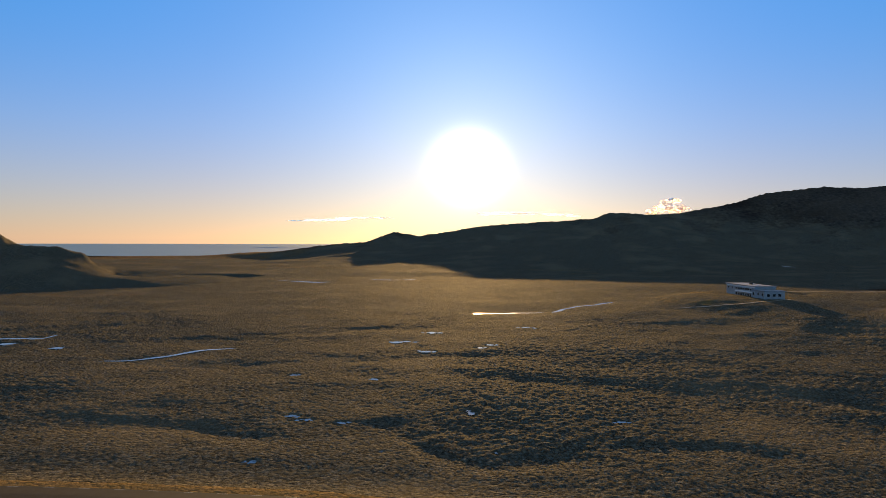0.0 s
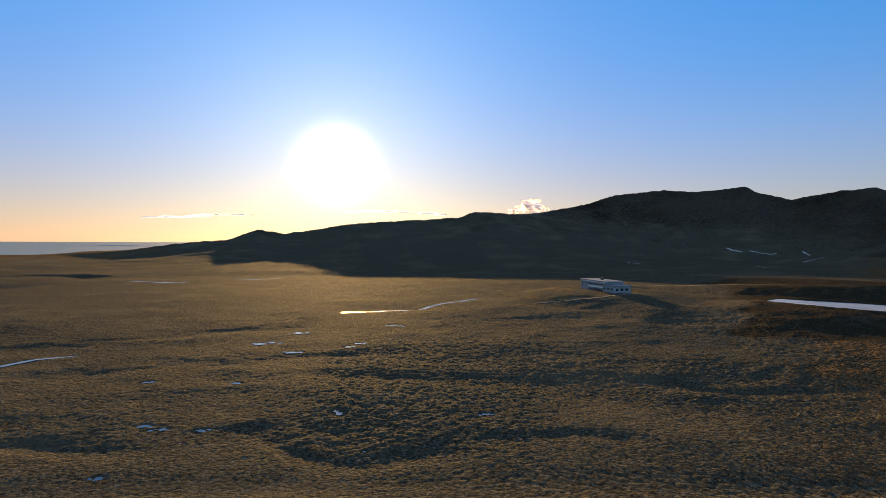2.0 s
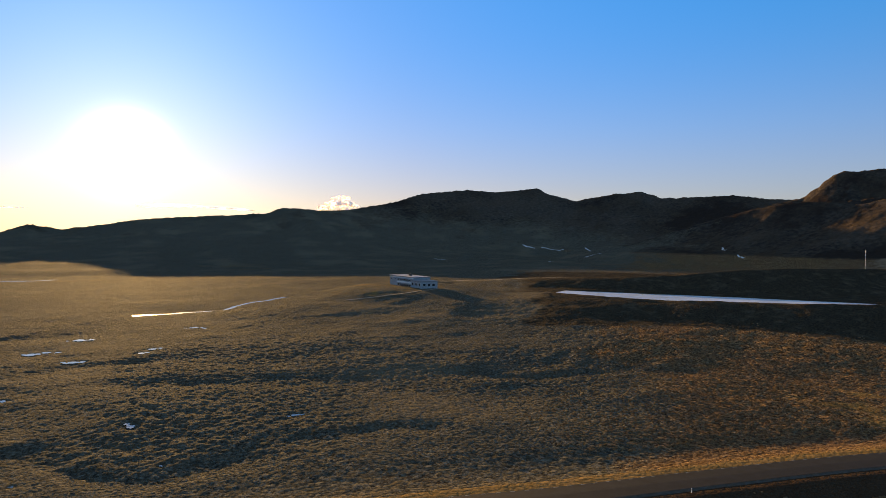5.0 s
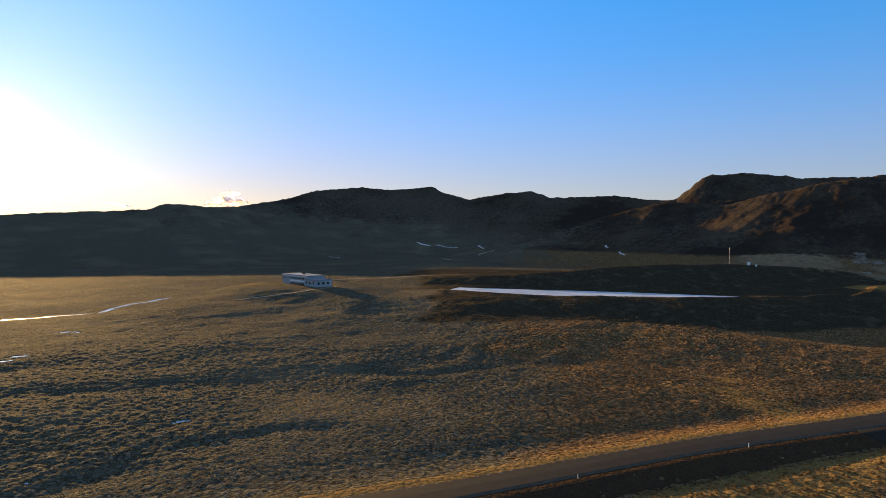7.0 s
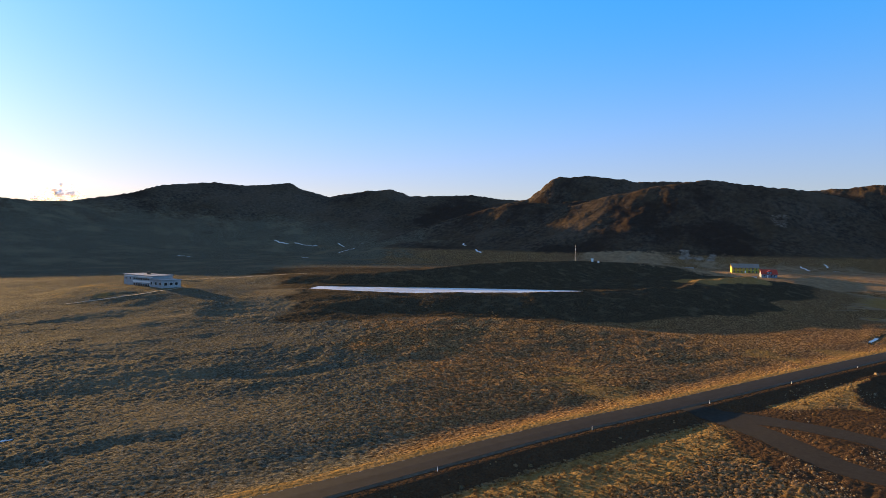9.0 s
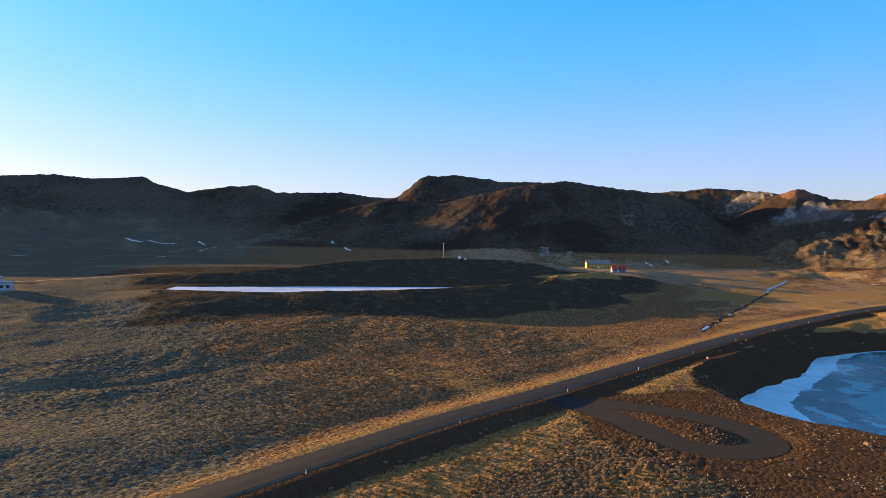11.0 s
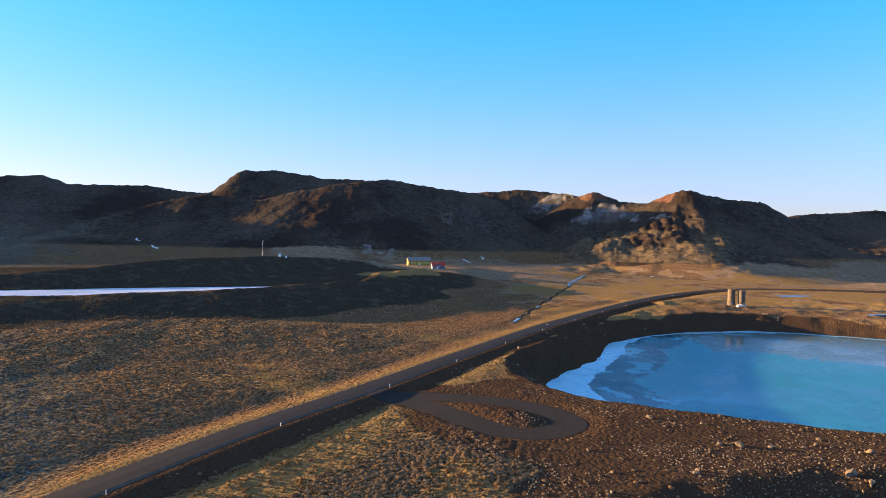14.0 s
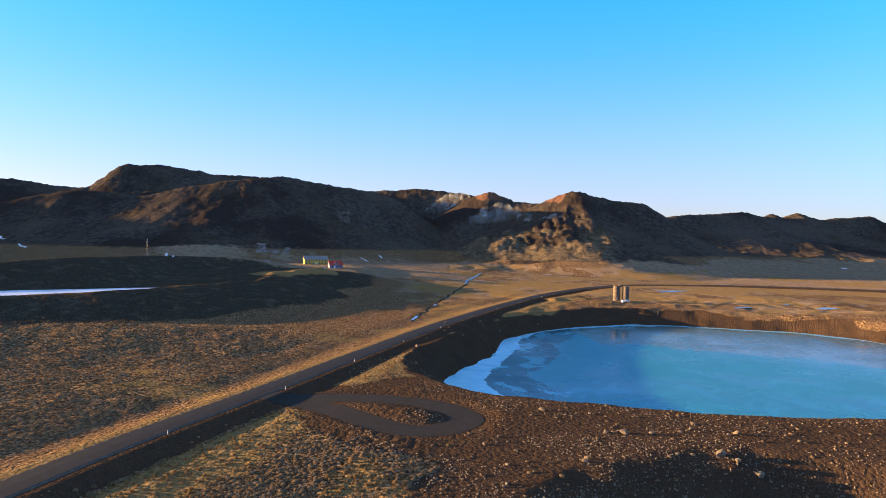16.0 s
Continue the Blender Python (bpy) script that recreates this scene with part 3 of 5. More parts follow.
# ---- the ground: one sheet from below the eye to the horizon ----
def zones(x, y, z):
    r = np.hypot(x, y)
    az = np.degrees(np.arctan2(x, y))
    d, side, _ = along(x, y, ROAD)
    dl = along(x, y, LOOP)[0]
    dist = (lake_field(x, y) - 1) * 95
    n1, n2 = fbm(x, y, 40, 4, 33), fbm(x, y, 13, 3, 35)
    out = {}
    verge = step(7.0, 4.6, d + 1.0 * n2) * np.where(side > 0, 1, 0)
    near_side = np.where(side < 0, step(36, 16, d + 9 * n1) * step(10, 13, d), 0.55 * step(22, 6, d + 9 * n1))
    plain_right = step(330, 430, x) * step(110, 40, y + 0.10 * (x - 330)) * step(60, 150, d + dist) * step(840, 740, r) * step(13, 8, z + 3 * n1)
    meadow = np.maximum(step(0.0, 0.6, n1 + 0.7 * n2 + 0.70 * step(95, 20, d) + 0.4 * step(62, 90, az) - 0.75), 0.6 * step(0.1, 0.5, fbm(x * 0.6, y, 44, 5, 55, 0.6)) * step(230, 150, r) * step(4.5, 2.5, z)) * (0.3 + 0.7 * step(25, 55, az)) * step(170, 110, d)
    house = step(95, 25, np.hypot(x - HOUSE_AT[0], y - HOUSE_AT[1])) * 0.8
    yard = step(46, 30, np.hypot(x - SCHOOL_AT[0] + 16, (y - SCHOOL_AT[1] - 4) / 1.2)) * (0.40 + 0.3 * n2)
    hayfield = step(490, 540, r) * step(800, 720, r) * step(57, 63, az) * step(92, 86, az) * step(34, 24, z + 8 * n1) * (0.62 + 0.5 * n1)
    ld, ls, lz = along(x, y, LIP)
    knoll = step(10.8, 12.2, lz) * step(22, 8, ld + 4 * n2)
    valley = 0.42 * step(420, 620, r) * step(24, 14, az) * step(-0.1, 0.4, fbm(x * 0.5, y, 90, 3, 37)) * step(8, 4, z)
    out["grass"] = np.clip(np.maximum.reduce([verge, 0.75 * near_side, plain_right * (0.25 + 0.75 * step(-0.15, 0.2, n1 + 0.5 * n2)), meadow * 0.55, 0.45 * house, yard, knoll, valley]), 0, 1)
    out["hay"] = np.clip(1.2 * hayfield + 0.9 * house + plain_right * step(-0.35, -0.05, n1 + 0.5 * n2) + 0.8 * step(600, 680, r) * step(96, 104, az) * step(24, 12, z + 6 * n1), 0, 1)
    out["peat"] = np.clip(step(60, 34, az + 12 * n1) * (0.86 + 0.4 * n1) * step(1700, 1000, r), 0, 1)
    bank = step(13, 10, d + 1.5 * n2) * np.where(side < 0, 1, 0)
    scree = np.where(x > 300, step(22, 13, dist + 7 * n1 + 4 * n2), step(60, 25, dist + 14 * n1)) * (1 - step(16, 22, dist + 3 * n2) * step(48, 34, d)) + step(110, 70, r + 20 * n1) * step(76, 84, az) + step(83, 90, az + 9 * n1) * step(190, 170, r) * np.where(side < 0, 1, 0) + step(20, 9, dl + 5 * n2)
    out["gravel"] = np.clip(np.maximum(scree * step(60, 85, az), bank), 0, 1)
    high = step(14, 30, z)
    rubble = step(690, 708, r + 8 * n1) * step(764, 742, r + 14 * n1) * step(90, 94, az) * step(113, 108, az)
    out["rock"] = np.clip(high * step(500, 620, r) + step(900, 1000, r) * high + rubble, 0, 1)
    n3 = fbm(x, y, 70, 4, 39)
    out["moss"] = np.clip(step(640, 690, r) * step(84, 88, az + 2 * n3) * step(105, 99, az + 2 * n3) * step(62, 46, z + 12 * n3) * step(12, 17, z) * step(860, 800, r) * (0.62 + 0.7 * n3), 0, 1)
    out["rust"] = np.clip(step(1.9, 0.6, np.abs(az - 90.1 + 0.5 * n3)) * step(86, 100, z + 6 * n3) * step(900, 930, r) + 0.7 * step(1.4, 0.5, np.abs(az - 95.9 + 0.8 * n3)) * step(82, 96, z + 8 * n3) * step(820, 860, r), 0, 1)
    spot = step(-0.1, 0.4, fbm(x, y, 30, 4, 43))
    out["pale"] = np.clip(0.75 * step(88.3, 89.5, az + n3) * step(98, 96, az + n3) * step(58, 68, z + 10 * n3) * step(90, 80, z + 10 * n3) * step(1000, 900, r) * (0.2 + 0.8 * spot)
                          + 0.5 * step(69.4, 70.2, az) * step(73.6, 72.6, az + 0.6 * n3) * step(15, 19, z + 5 * n3) * step(32, 27, z + 6 * n3) * step(620, 700, r) * (0.2 + spot)
                          + 0.45 * step(1.1, 0.4, np.abs(az - 77.6 + 0.7 * n3)) * step(50, 58, z + 8 * n3) * step(82, 74, z + 8 * n3) * step(640, 700, r), 0, 1)
    # painted shade on the slopes, its near rim set along the shade's edge
    out["slope_shade"] = np.clip(step(0.0, 3.6, z + 1.6 * n1) * step(262, 288, r + 12 * n1) * step(640, 580, r) * step(31, 39, az + 4 * n1) * step(83, 77, az), 0, 1)
    return out


LABELS = {"mountain_ridge": "long dark volcanic ridge with crags and thin snow streaks", "table_mountain": "flat-topped dark mountain with steep scree sides", "shading_spur": "dark bare spur added below the flat-topped mountain to shade the brown hill", "brown_hill": "rounded brown hill with eroded gullies and orange crest",
          "back_hill": "dark smooth hill behind the steaming slopes", "hot_spring_hill": "rust and ochre hill with pale hot-spring scars", "distant_hills": "low far hills with small rock towers on the crest", "coast_hill": "dark steep hill beside the flat coast"}


def build_ground():
    fine = np.radians(np.arange(-38, 124, COL_STEP))
    cols = np.concatenate([fine, np.radians(np.arange(124 + 3, 322, 3.0))])
    rows = np.concatenate([[0.01, 2.0, 4.0, 7.0, 10.0, 14.0, 18.0, 23.0, 28.0, 33.0, 38.0, 43.0, 48.0, 54.0, 60.0, 66.0, 72.0, 78.0, 84.0], np.exp(np.linspace(math.log(90), math.log(330), NEAR_ROWS)), np.exp(np.linspace(math.log(331.5), math.log(1750), FAR_ROWS)), np.exp(np.linspace(math.log(1850), math.log(4990), 14))])
    R, A = np.meshgrid(rows, cols, indexing="ij")
    x, y = (R * np.sin(A)).ravel(), (R * np.cos(A)).ravel()
    pieces = [terrain(x[k:k + 16384], y[k:k + 16384], True) for k in range(0, len(x), 16384)]
    z, own = np.concatenate([p[0] for p in pieces]), np.concatenate([p[1] for p in pieces])
    nr, nc = len(rows), len(cols)
    i, j = np.meshgrid(np.arange(nr - 1), np.arange(nc), indexing="ij")
    j2 = (j + 1) % nc
    faces = np.stack([i * nc + j, i * nc + j2, (i + 1) * nc + j2, (i + 1) * nc + j], -1).reshape(-1, 4)[:, ::-1]
    verts = np.stack([x, y, z], -1)
    pieces = [zones(x[k:k + 16384], y[k:k + 16384], z[k:k + 16384]) for k in range(0, len(x), 16384)]
    masks = {key: np.concatenate([p[key] for p in pieces]) for key in pieces[0]}
    face_own = np.max(own[faces], axis=1)
    for k in range(-1, len(RANGES)):
        sub = faces[face_own == k]
        used = np.unique(sub)
        index = np.zeros(len(verts), np.int64)
        index[used] = np.arange(len(used))
        name = "ground" if k < 0 else RANGES[k][0]
        me = mesh_from(name, verts[used], index[sub], LAND)
        for key, value in masks.items():
            me.attributes.new(key, "FLOAT", "POINT").data.foreach_set("value", value[used].astype(np.float32))
        if k < 0:
            tagged(new("ground", me), "brown heather moorland with dry golden grass and tussocks", "ground", kind="structure")
        else:
            tagged(new(name, me), LABELS[name], "hill", kind="structure")


COL_STEP, NEAR_ROWS, FAR_ROWS = 0.12, 410, 350
build_ground()


def heights(xs, ys):
    return terrain(np.array(xs, float), np.array(ys, float))


def ground_z(x, y):
    return float(heights([x], [y])[0])


# ---- water ----
def ice_material():
    m, n, l, b = nodes_of("lake_ice")
    co = n.new("ShaderNodeTexCoord").outputs["Object"]

    def att(name):
        a = n.new("ShaderNodeAttribute")
        a.attribute_name = name
        return a.outputs["Fac"]

    warp = n.new("ShaderNodeTexNoise")
    warp.inputs["Scale"].default_value = 0.03
    l.new(co, warp.inputs["Vector"])
    off = n.new("ShaderNodeVectorMath"); off.operation = "MULTIPLY_ADD"
    off.inputs[1].default_value = (30, 30, 0)
    l.new(warp.outputs["Color"], off.inputs[0]); l.new(co, off.inputs[2])
    f1, f2, f3, f4 = tex(n, l, 0.021, 4, 0.6, off.outputs[0]), tex(n, l, 0.22, 6, 0.72, co), tex(n, l, 0.055, 6, 0.66, off.outputs[0]), tex(n, l, 0.11, 4, 0.6, off.outputs[0])

    def sway(f, amount):
        return calc(n, l, "MULTIPLY", calc(n, l, "SUBTRACT", f, 0.5), amount)

    inward = att("inward")
    # refrozen blue sheets over the middle
    body = mix(n, l, remap(n, l, f1, 0.44, 0.54), (0.020, 0.170, 0.215), (0.030, 0.220, 0.285))
    body = mix(n, l, remap(n, l, f3, 0.54, 0.58, 0, 0.55), body, (0.036, 0.265, 0.36))
    # thin dark ice with pale floes inside the rim
    dark = mix(n, l, remap(n, l, f3, 0.40, 0.60), (0.010, 0.052, 0.066), (0.017, 0.105, 0.130))
    dark = mix(n, l, remap(n, l, f4, 0.565, 0.585, 0, 0.85), dark, (0.08, 0.32, 0.43))
    crack = calc(n, l, "ADD", calc(n, l, "SUBTRACT", att("thin"), inward), calc(n, l, "ADD", sway(f3, 34.0), sway(f4, 10.0)))
    body = mix(n, l, remap(n, l, crack, -0.4, 0.4), body, dark)
    # grey melt water at the far end
    grey = mix(n, l, remap(n, l, f2, 0.35, 0.65), (0.080, 0.140, 0.138), (0.120, 0.190, 0.182))
    grey = mix(n, l, remap(n, l, f4, 0.60, 0.62, 0, 0.8), grey, (0.05, 0.20, 0.27))
    melt = calc(n, l, "ADD", att("melt"), calc(n, l, "ADD", sway(f3, 70.0), sway(f2, 8.0)))
    body = mix(n, l, remap(n, l, melt, -0.6, 0.6), body, grey)
    # white ice frozen to the shore
    rim = mix(n, l, remap(n, l, f2, 0.3, 0.7), (0.20, 0.56, 0.82), (0.34, 0.70, 0.90))
    rim = mix(n, l, remap(n, l, f4, 0.5, 0.62, 0, 0.5), rim, (0.13, 0.42, 0.66))
    edge = calc(n, l, "ADD", calc(n, l, "SUBTRACT", att("rim"), inward), calc(n, l, "ADD", sway(f3, 7.0), sway(f2, 3.0)))
    l.new(mix(n, l, remap(n, l, edge, -0.3, 0.3), body, rim), b.inputs["Base Color"])
    l.new(remap(n, l, f1, 0.4, 0.6, 0.16, 0.34), b.inputs["Roughness"])
    b.inputs["Specular IOR Level"].default_value = 0.12
    bump(n, l, b, f2, 0.25, 0.06)
    return m


def build_lake():
    th = np.linspace(-math.pi, math.pi, 280, endpoint=False)
    ks = np.linspace(0.0005, 1.09, 70)
    K, T = np.meshgrid(ks, th, indexing="ij")
    rho = K * shore_radius(T)
    x, y = (LAKE_C[0] + rho * np.cos(T)).ravel(), (LAKE_C[1] + rho * np.sin(T)).ravel()
    i, j = np.meshgrid(np.arange(len(ks) - 1), np.arange(280), indexing="ij")
    j2 = (j + 1) % 280
    faces = np.stack([i * 280 + j, (i + 1) * 280 + j, (i + 1) * 280 + j2, i * 280 + j2], -1).reshape(-1, 4)
    me = mesh_from("lake", np.stack([x, y, np.full(x.shape, LAKE_Z)], -1), faces, ice_material())
    inward = (1 - lake_field(x, y)) * 95
    rim = 14 * np.exp(-((x - 212) ** 2 + (y - 6) ** 2) / 42 ** 2) + 7 * np.exp(-((x - 292) ** 2 + (y + 8) ** 2) / 34 ** 2) + 1.4 * step(-20, 0, y + 0.3 * (x - 300)) + 1.8 * step(330, 350, x)
    thin = 30 * step(-52, -18, y + 0.10 * (x - 200)) - 20 * step(200, 186, x)
    melt = x - (306 + (y + 52) * 0.39) - 40 * step(-56, -40, y)
    for key, value in (("inward", inward), ("rim", rim), ("thin", thin), ("melt", melt)):
        me.attributes.new(key, "FLOAT", "POINT").data.foreach_set("value", value.astype(np.float32))
    return tagged(new("lake", me), "frozen turquoise crater lake with pale ice along its shore", "lake", kind="structure")


build_lake()


def flat_poly(name, pts, z, material):
    bm = bmesh.new()
    bm.faces.new([bm.verts.new((px, py, z)) for px, py in pts])
    bmesh.ops.triangulate(bm, faces=bm.faces[:])
    me = bpy.data.meshes.new(name)
    bm.to_mesh(me)
    bm.free()
    me.materials.append(material)
    for p in me.polygons:
        p.use_smooth = True
    return new(name, me)


def sea_material():
    m, n, l, b = nodes_of("sea_water")
    co = n.new("ShaderNodeTexCoord").outputs["Object"]
    b.inputs["Base Color"].default_value = (0.08, 0.26, 0.44, 1)
    b.inputs["Roughness"].default_value = 0.6
    b.inputs["Specular IOR Level"].default_value = 0.15
    bump(n, l, b, tex(n, l, 0.05, 5, 0.6, co), 0.5, 2.0)
    return m


ice_white = plain("pond_ice", (0.55, 0.60, 0.70), 0.35, 0, 0.3, 0.05)
pond = flat_poly("frozen_pond", [(p[0], p[1]) for p in POND], POND_Z + 0.02, ice_white)
tagged(pond, "long narrow frozen pond with pale grey ice", "pond", kind="structure")
arc = [(4985 * math.sin(radians(a)), 4985 * math.cos(radians(a))) for a in range(-60, 11, 2)]
sea = flat_poly("sea", [(-100, 1480), (-1600, 1380), (-2600, 1500)] + arc, -1.0, sea_material())
tagged(sea, "calm blue grey sea reaching the horizon", "sea", kind="structure")


# ---- road ----
def ribbon(name, line, offsets, zfun, material):
    """A strip along a line; offsets are (sideways, up) of its cross-section."""
    verts, faces = [], []
    k = len(offsets)
    for i, p in enumerate(line):
        q0, q1 = line[max(i - 1, 0)], line[min(i + 1, len(line) - 1)]
        t = (q1 - q0).to_2d().normalized()
        nx, ny = -t.y, t.x
        base = zfun(p.x, p.y)
        for o, up in offsets:
            verts.append((p.x + nx * o, p.y + ny * o, base + up))
    for i in range(len(line) - 1):
        for j in range(k - 1):
            a = i * k + j
            faces.append((a, a + k, a + k + 1, a + 1))
    return new(name, mesh_from(name, verts, faces, material, False))


asphalt = plain("asphalt", (0.017, 0.020, 0.025), 0.9, 0, 0.3, 0.6, 0.01)
gravel_mat = plain("track_gravel", (0.027, 0.024, 0.021), 0.95, 0, 0.35, 1.2, 0.03)
road_line = smooth_line(ROAD, 3)
road = tagged(ribbon("road", road_line, [(-3.9, -0.5), (-3.05, 0.08), (0, 0.12), (3.05, 0.08), (3.9, -0.5)], lambda x, y: float(road_z(x, y)) + 0.05, asphalt),
              "narrow grey asphalt road with worn edges", "road", kind="structure")
shoulder = plain("road_gravel", (0.085, 0.076, 0.064), 0.95, 0, 0.4, 0.8, 0.03)
tagged(ribbon("road_shoulder", road_line, [(-4.7, -0.42), (-3.75, 0.03), (-3.03, 0.10)], lambda x, y: float(road_z(x, y)) + 0.02, shoulder), "pale gravel shoulder along the road", "road", kind="structure")
marks, k = [[], []], 0
for i in range(0, len(road_line) - 1, 2):
    p, q = road_line[i], road_line[i + 1]
    t = (q - p).to_2d().normalized()
    for o in (2.85,):
        for s0, s1 in ((0.0, min(2.2, (q - p).length * 0.6)),):
            for a, e in ((s0, o - 0.07), (s1, o - 0.07), (s1, o + 0.07), (s0, o + 0.07)):
                vx, vy = p.x + t.x * a - t.y * e, p.y + t.y * a + t.x * e
                marks[0].append((vx, vy, float(road_z(vx, vy)) + 0.135))
            marks[1].append((k, k + 1, k + 2, k + 3))
            k += 4
paint = plain("road_paint", (0.24, 0.24, 0.23), 0.7, 0, 0.2, 3.0)
edge_marking = new("edge_marking", mesh_from("edge_marking", marks[0], marks[1], paint))
edge_marking.parent = road
tagged(edge_marking, "worn white dashed edge line", kind="stuff")


def drape(name, line, half, material, lift=0.06, wobble=0.0, parts=7, taper=False):
    """A flat strip laid on the ground along a line."""
    pts, rowsn = [], parts
    if wobble > 0.3:
        line = [p + Vector((noise.noise((p.x * 0.09, p.y * 0.09, 8.3)), noise.noise((p.x * 0.09, p.y * 0.09, 5.1)), 0)) * 2.6 for p in line]
    for i, p in enumerate(line):
        q0, q1 = line[max(i - 1, 0)], line[min(i + 1, len(line) - 1)]
        t = (q1 - q0).to_2d().normalized()
        w = half * (1 + wobble * noise.noise((p.x * 0.15, p.y * 0.15, 3.1)))
        if taper:
            w *= 0.12 + 0.88 * math.sin(math.pi * i / (len(line) - 1)) ** 0.5
        for j in range(rowsn):
            o = w * (2 * j / (rowsn - 1) - 1)
            pts.append((p.x - t.y * o, p.y + t.x * o))
    z = heights([p[0] for p in pts], [p[1] for p in pts]).reshape(-1, rowsn)
    level = np.broadcast_to(z.mean(1, keepdims=True), z.shape) if wobble > 0.3 else z
    verts = [(p[0], p[1], h + lift) for p, h in zip(pts, level.ravel())]
    faces = [(i * rowsn + j, (i + 1) * rowsn + j, (i + 1) * rowsn + j + 1, i * rowsn + j + 1) for i in range(len(line) - 1) for j in range(rowsn - 1)]
    return new(name, mesh_from(name, verts, np.array(faces)[:, ::-1], material))


tagged(drape("gravel_track", smooth_line(LOOP, 4), 3.8, gravel_mat, 0.035, 0.12), "dark gravel turning loop beside the road", "track", kind="structure")

gravel_and_lit_edge = plain("gravel_and_lit_edge", (0.34, 0.31, 0.27), 0.95, 0, 0.35, 0.9, 0.03)
# first line is a gravel path, the second paints a bank's sunlit edge
for line, half in (([(216, 468, 0), (229, 444, 0), (256, 434, 0), (274, 430, 0), (311, 422, 0), (340, 418, 0)], 1.4), ([(121, 342, 0), (150, 330, 0), (166, 334, 0), (184, 345, 0)], 0.7)):
    tagged(drape("path_and_lit_edge", smooth_line(line, 8), half, gravel_and_lit_edge, 0.10, 0.2, 4), "pale gravel path and painted lit bank edge near the school", "path", kind="structure")


def water_material(name, colour, rough):
    m, n, l, b = nodes_of(name)
    co = n.new("ShaderNodeTexCoord").outputs["Object"]
    f = tex(n, l, 0.25, 4, 0.6, co)
    l.new(mix(n, l, remap(n, l, f, 0.4, 0.6), tuple(c * 0.7 for c in colour), colour), b.inputs["Base Color"])
    b.inputs["Roughness"].default_value = rough
    b.inputs["Specular IOR Level"].default_value = 0.5 if rough < 0.1 else 0.25
    bump(n, l, b, tex(n, l, 1.5, 3, 0.6, co), 0.04, 0.03)
    return m


still_water = water_material("still_water", (0.03, 0.05, 0.07), 0.04)
stream_ice = water_material("stream_ice", (0.20, 0.32, 0.48), 0.25)
for half, line in STREAMS:
    ob = drape("stream", smooth_line([(*p, 0) for p in line], 9), half, stream_ice if half > 0.8 else still_water, 0.09, 0.75, 5, half > 1.0)
    tagged(ob, "narrow icy stream winding through the moor", "stream", kind="structure")


def pool(name, x, y, ra, rb, turn, material, label, seed):
    bm = bmesh.new()
    z = ground_z(x, y) + 0.14
    c, s = math.cos(turn), math.sin(turn)
    ring = []
    for k in range(22):
        a = 2 * math.pi * k / 22
        w = 1 + 0.7 * noise.noise((math.cos(a) * 1.3 + seed * 7.7, math.sin(a) * 1.3, seed)) + 0.45 * noise.noise((math.cos(a) * 4, math.sin(a) * 4, seed * 3.3))
        u, v = ra * w * math.cos(a), rb * w * math.sin(a)
        ring.append(bm.verts.new((x + u * c - v * s, y + u * s + v * c, z)))
    bm.faces.new(ring)
    me = bpy.data.meshes.new(name)
    bm.to_mesh(me)
    bm.free()
    me.materials.append(material)
    return tagged(new(name, me), label, "pool", kind="structure")


rnd = random.Random(21)
for k, (x, y, ra, rb) in enumerate(POOLS):
    for q in range(4 if ra > 1.0 else 2):
        f = (0.62, 0.34, 0.26, 0.2)[q]
        pool("bog_pool", x + rnd.uniform(-1.1, 1.1) * ra * (q > 0), y + rnd.uniform(-1.2, 1.2) * rb * (q > 0), ra * f, rb * f * 2.0, 0.6 * math.sin(k + q), still_water, "small still pool glinting among the tussocks", 5 * k + q)
for k, (x, y, ra, rb, turn) in enumerate(TARNS):
    pool("tarn", x, y, ra, rb, radians(turn), stream_ice, "shallow blue tarn in the golden grass", k + 40)


# ---- parts and things ----
def part(name, bm, material, parent, label=""):
    """Links a bmesh as one mesh object under a thing or a part."""
    me = bpy.data.meshes.new(name)
    bm.normal_update()
    bm.to_mesh(me)
    bm.free()
    me.materials.append(material)
    ob = new(name, me)
    if parent:
        ob.parent = parent
    return tagged(ob, label)


def empty(name, m, label, category, group=""):
    e = new(name)
    e.empty_display_size = 0.5
    e.matrix_world = m
    return tagged(e, label, category, group)


def box(x0, y0, z0, x1, y1, z1, bevel=0.0):
    bm = bmesh.new()
    bmesh.ops.create_cube(bm, size=1.0, matrix=Matrix.Translation(((x0 + x1) / 2, (y0 + y1) / 2, (z0 + z1) / 2)) @ Matrix.Diagonal((x1 - x0, y1 - y0, z1 - z0, 1)))
    if bevel:
        bmesh.ops.bevel(bm, geom=bm.edges[:], offset=bevel, segments=1, affect="EDGES")
    return bm


def tube(r0, r1, z0, z1, sides=24, x=0.0, y=0.0, caps=True):
    bm = bmesh.new()
    bmesh.ops.create_cone(bm, cap_ends=caps, segments=sides, radius1=r0, radius2=r1, depth=z1 - z0, matrix=Matrix.Translation((x, y, (z0 + z1) / 2)))
    return bm


def prism(profile, y0, y1):
    """A closed (x, z) outline drawn out along y."""
    bm = bmesh.new()
    a, b = [bm.verts.new((x, y0, z)) for x, z in profile], [bm.verts.new((x, y1, z)) for x, z in profile]
    n = len(profile)
    bm.faces.new(a)
    bm.faces.new(b[::-1])
    for k in range(n):
        bm.faces.new((a[k], b[k], b[(k + 1) % n], a[(k + 1) % n]))
    bmesh.ops.recalc_face_normals(bm, faces=bm.faces[:])
    return bm


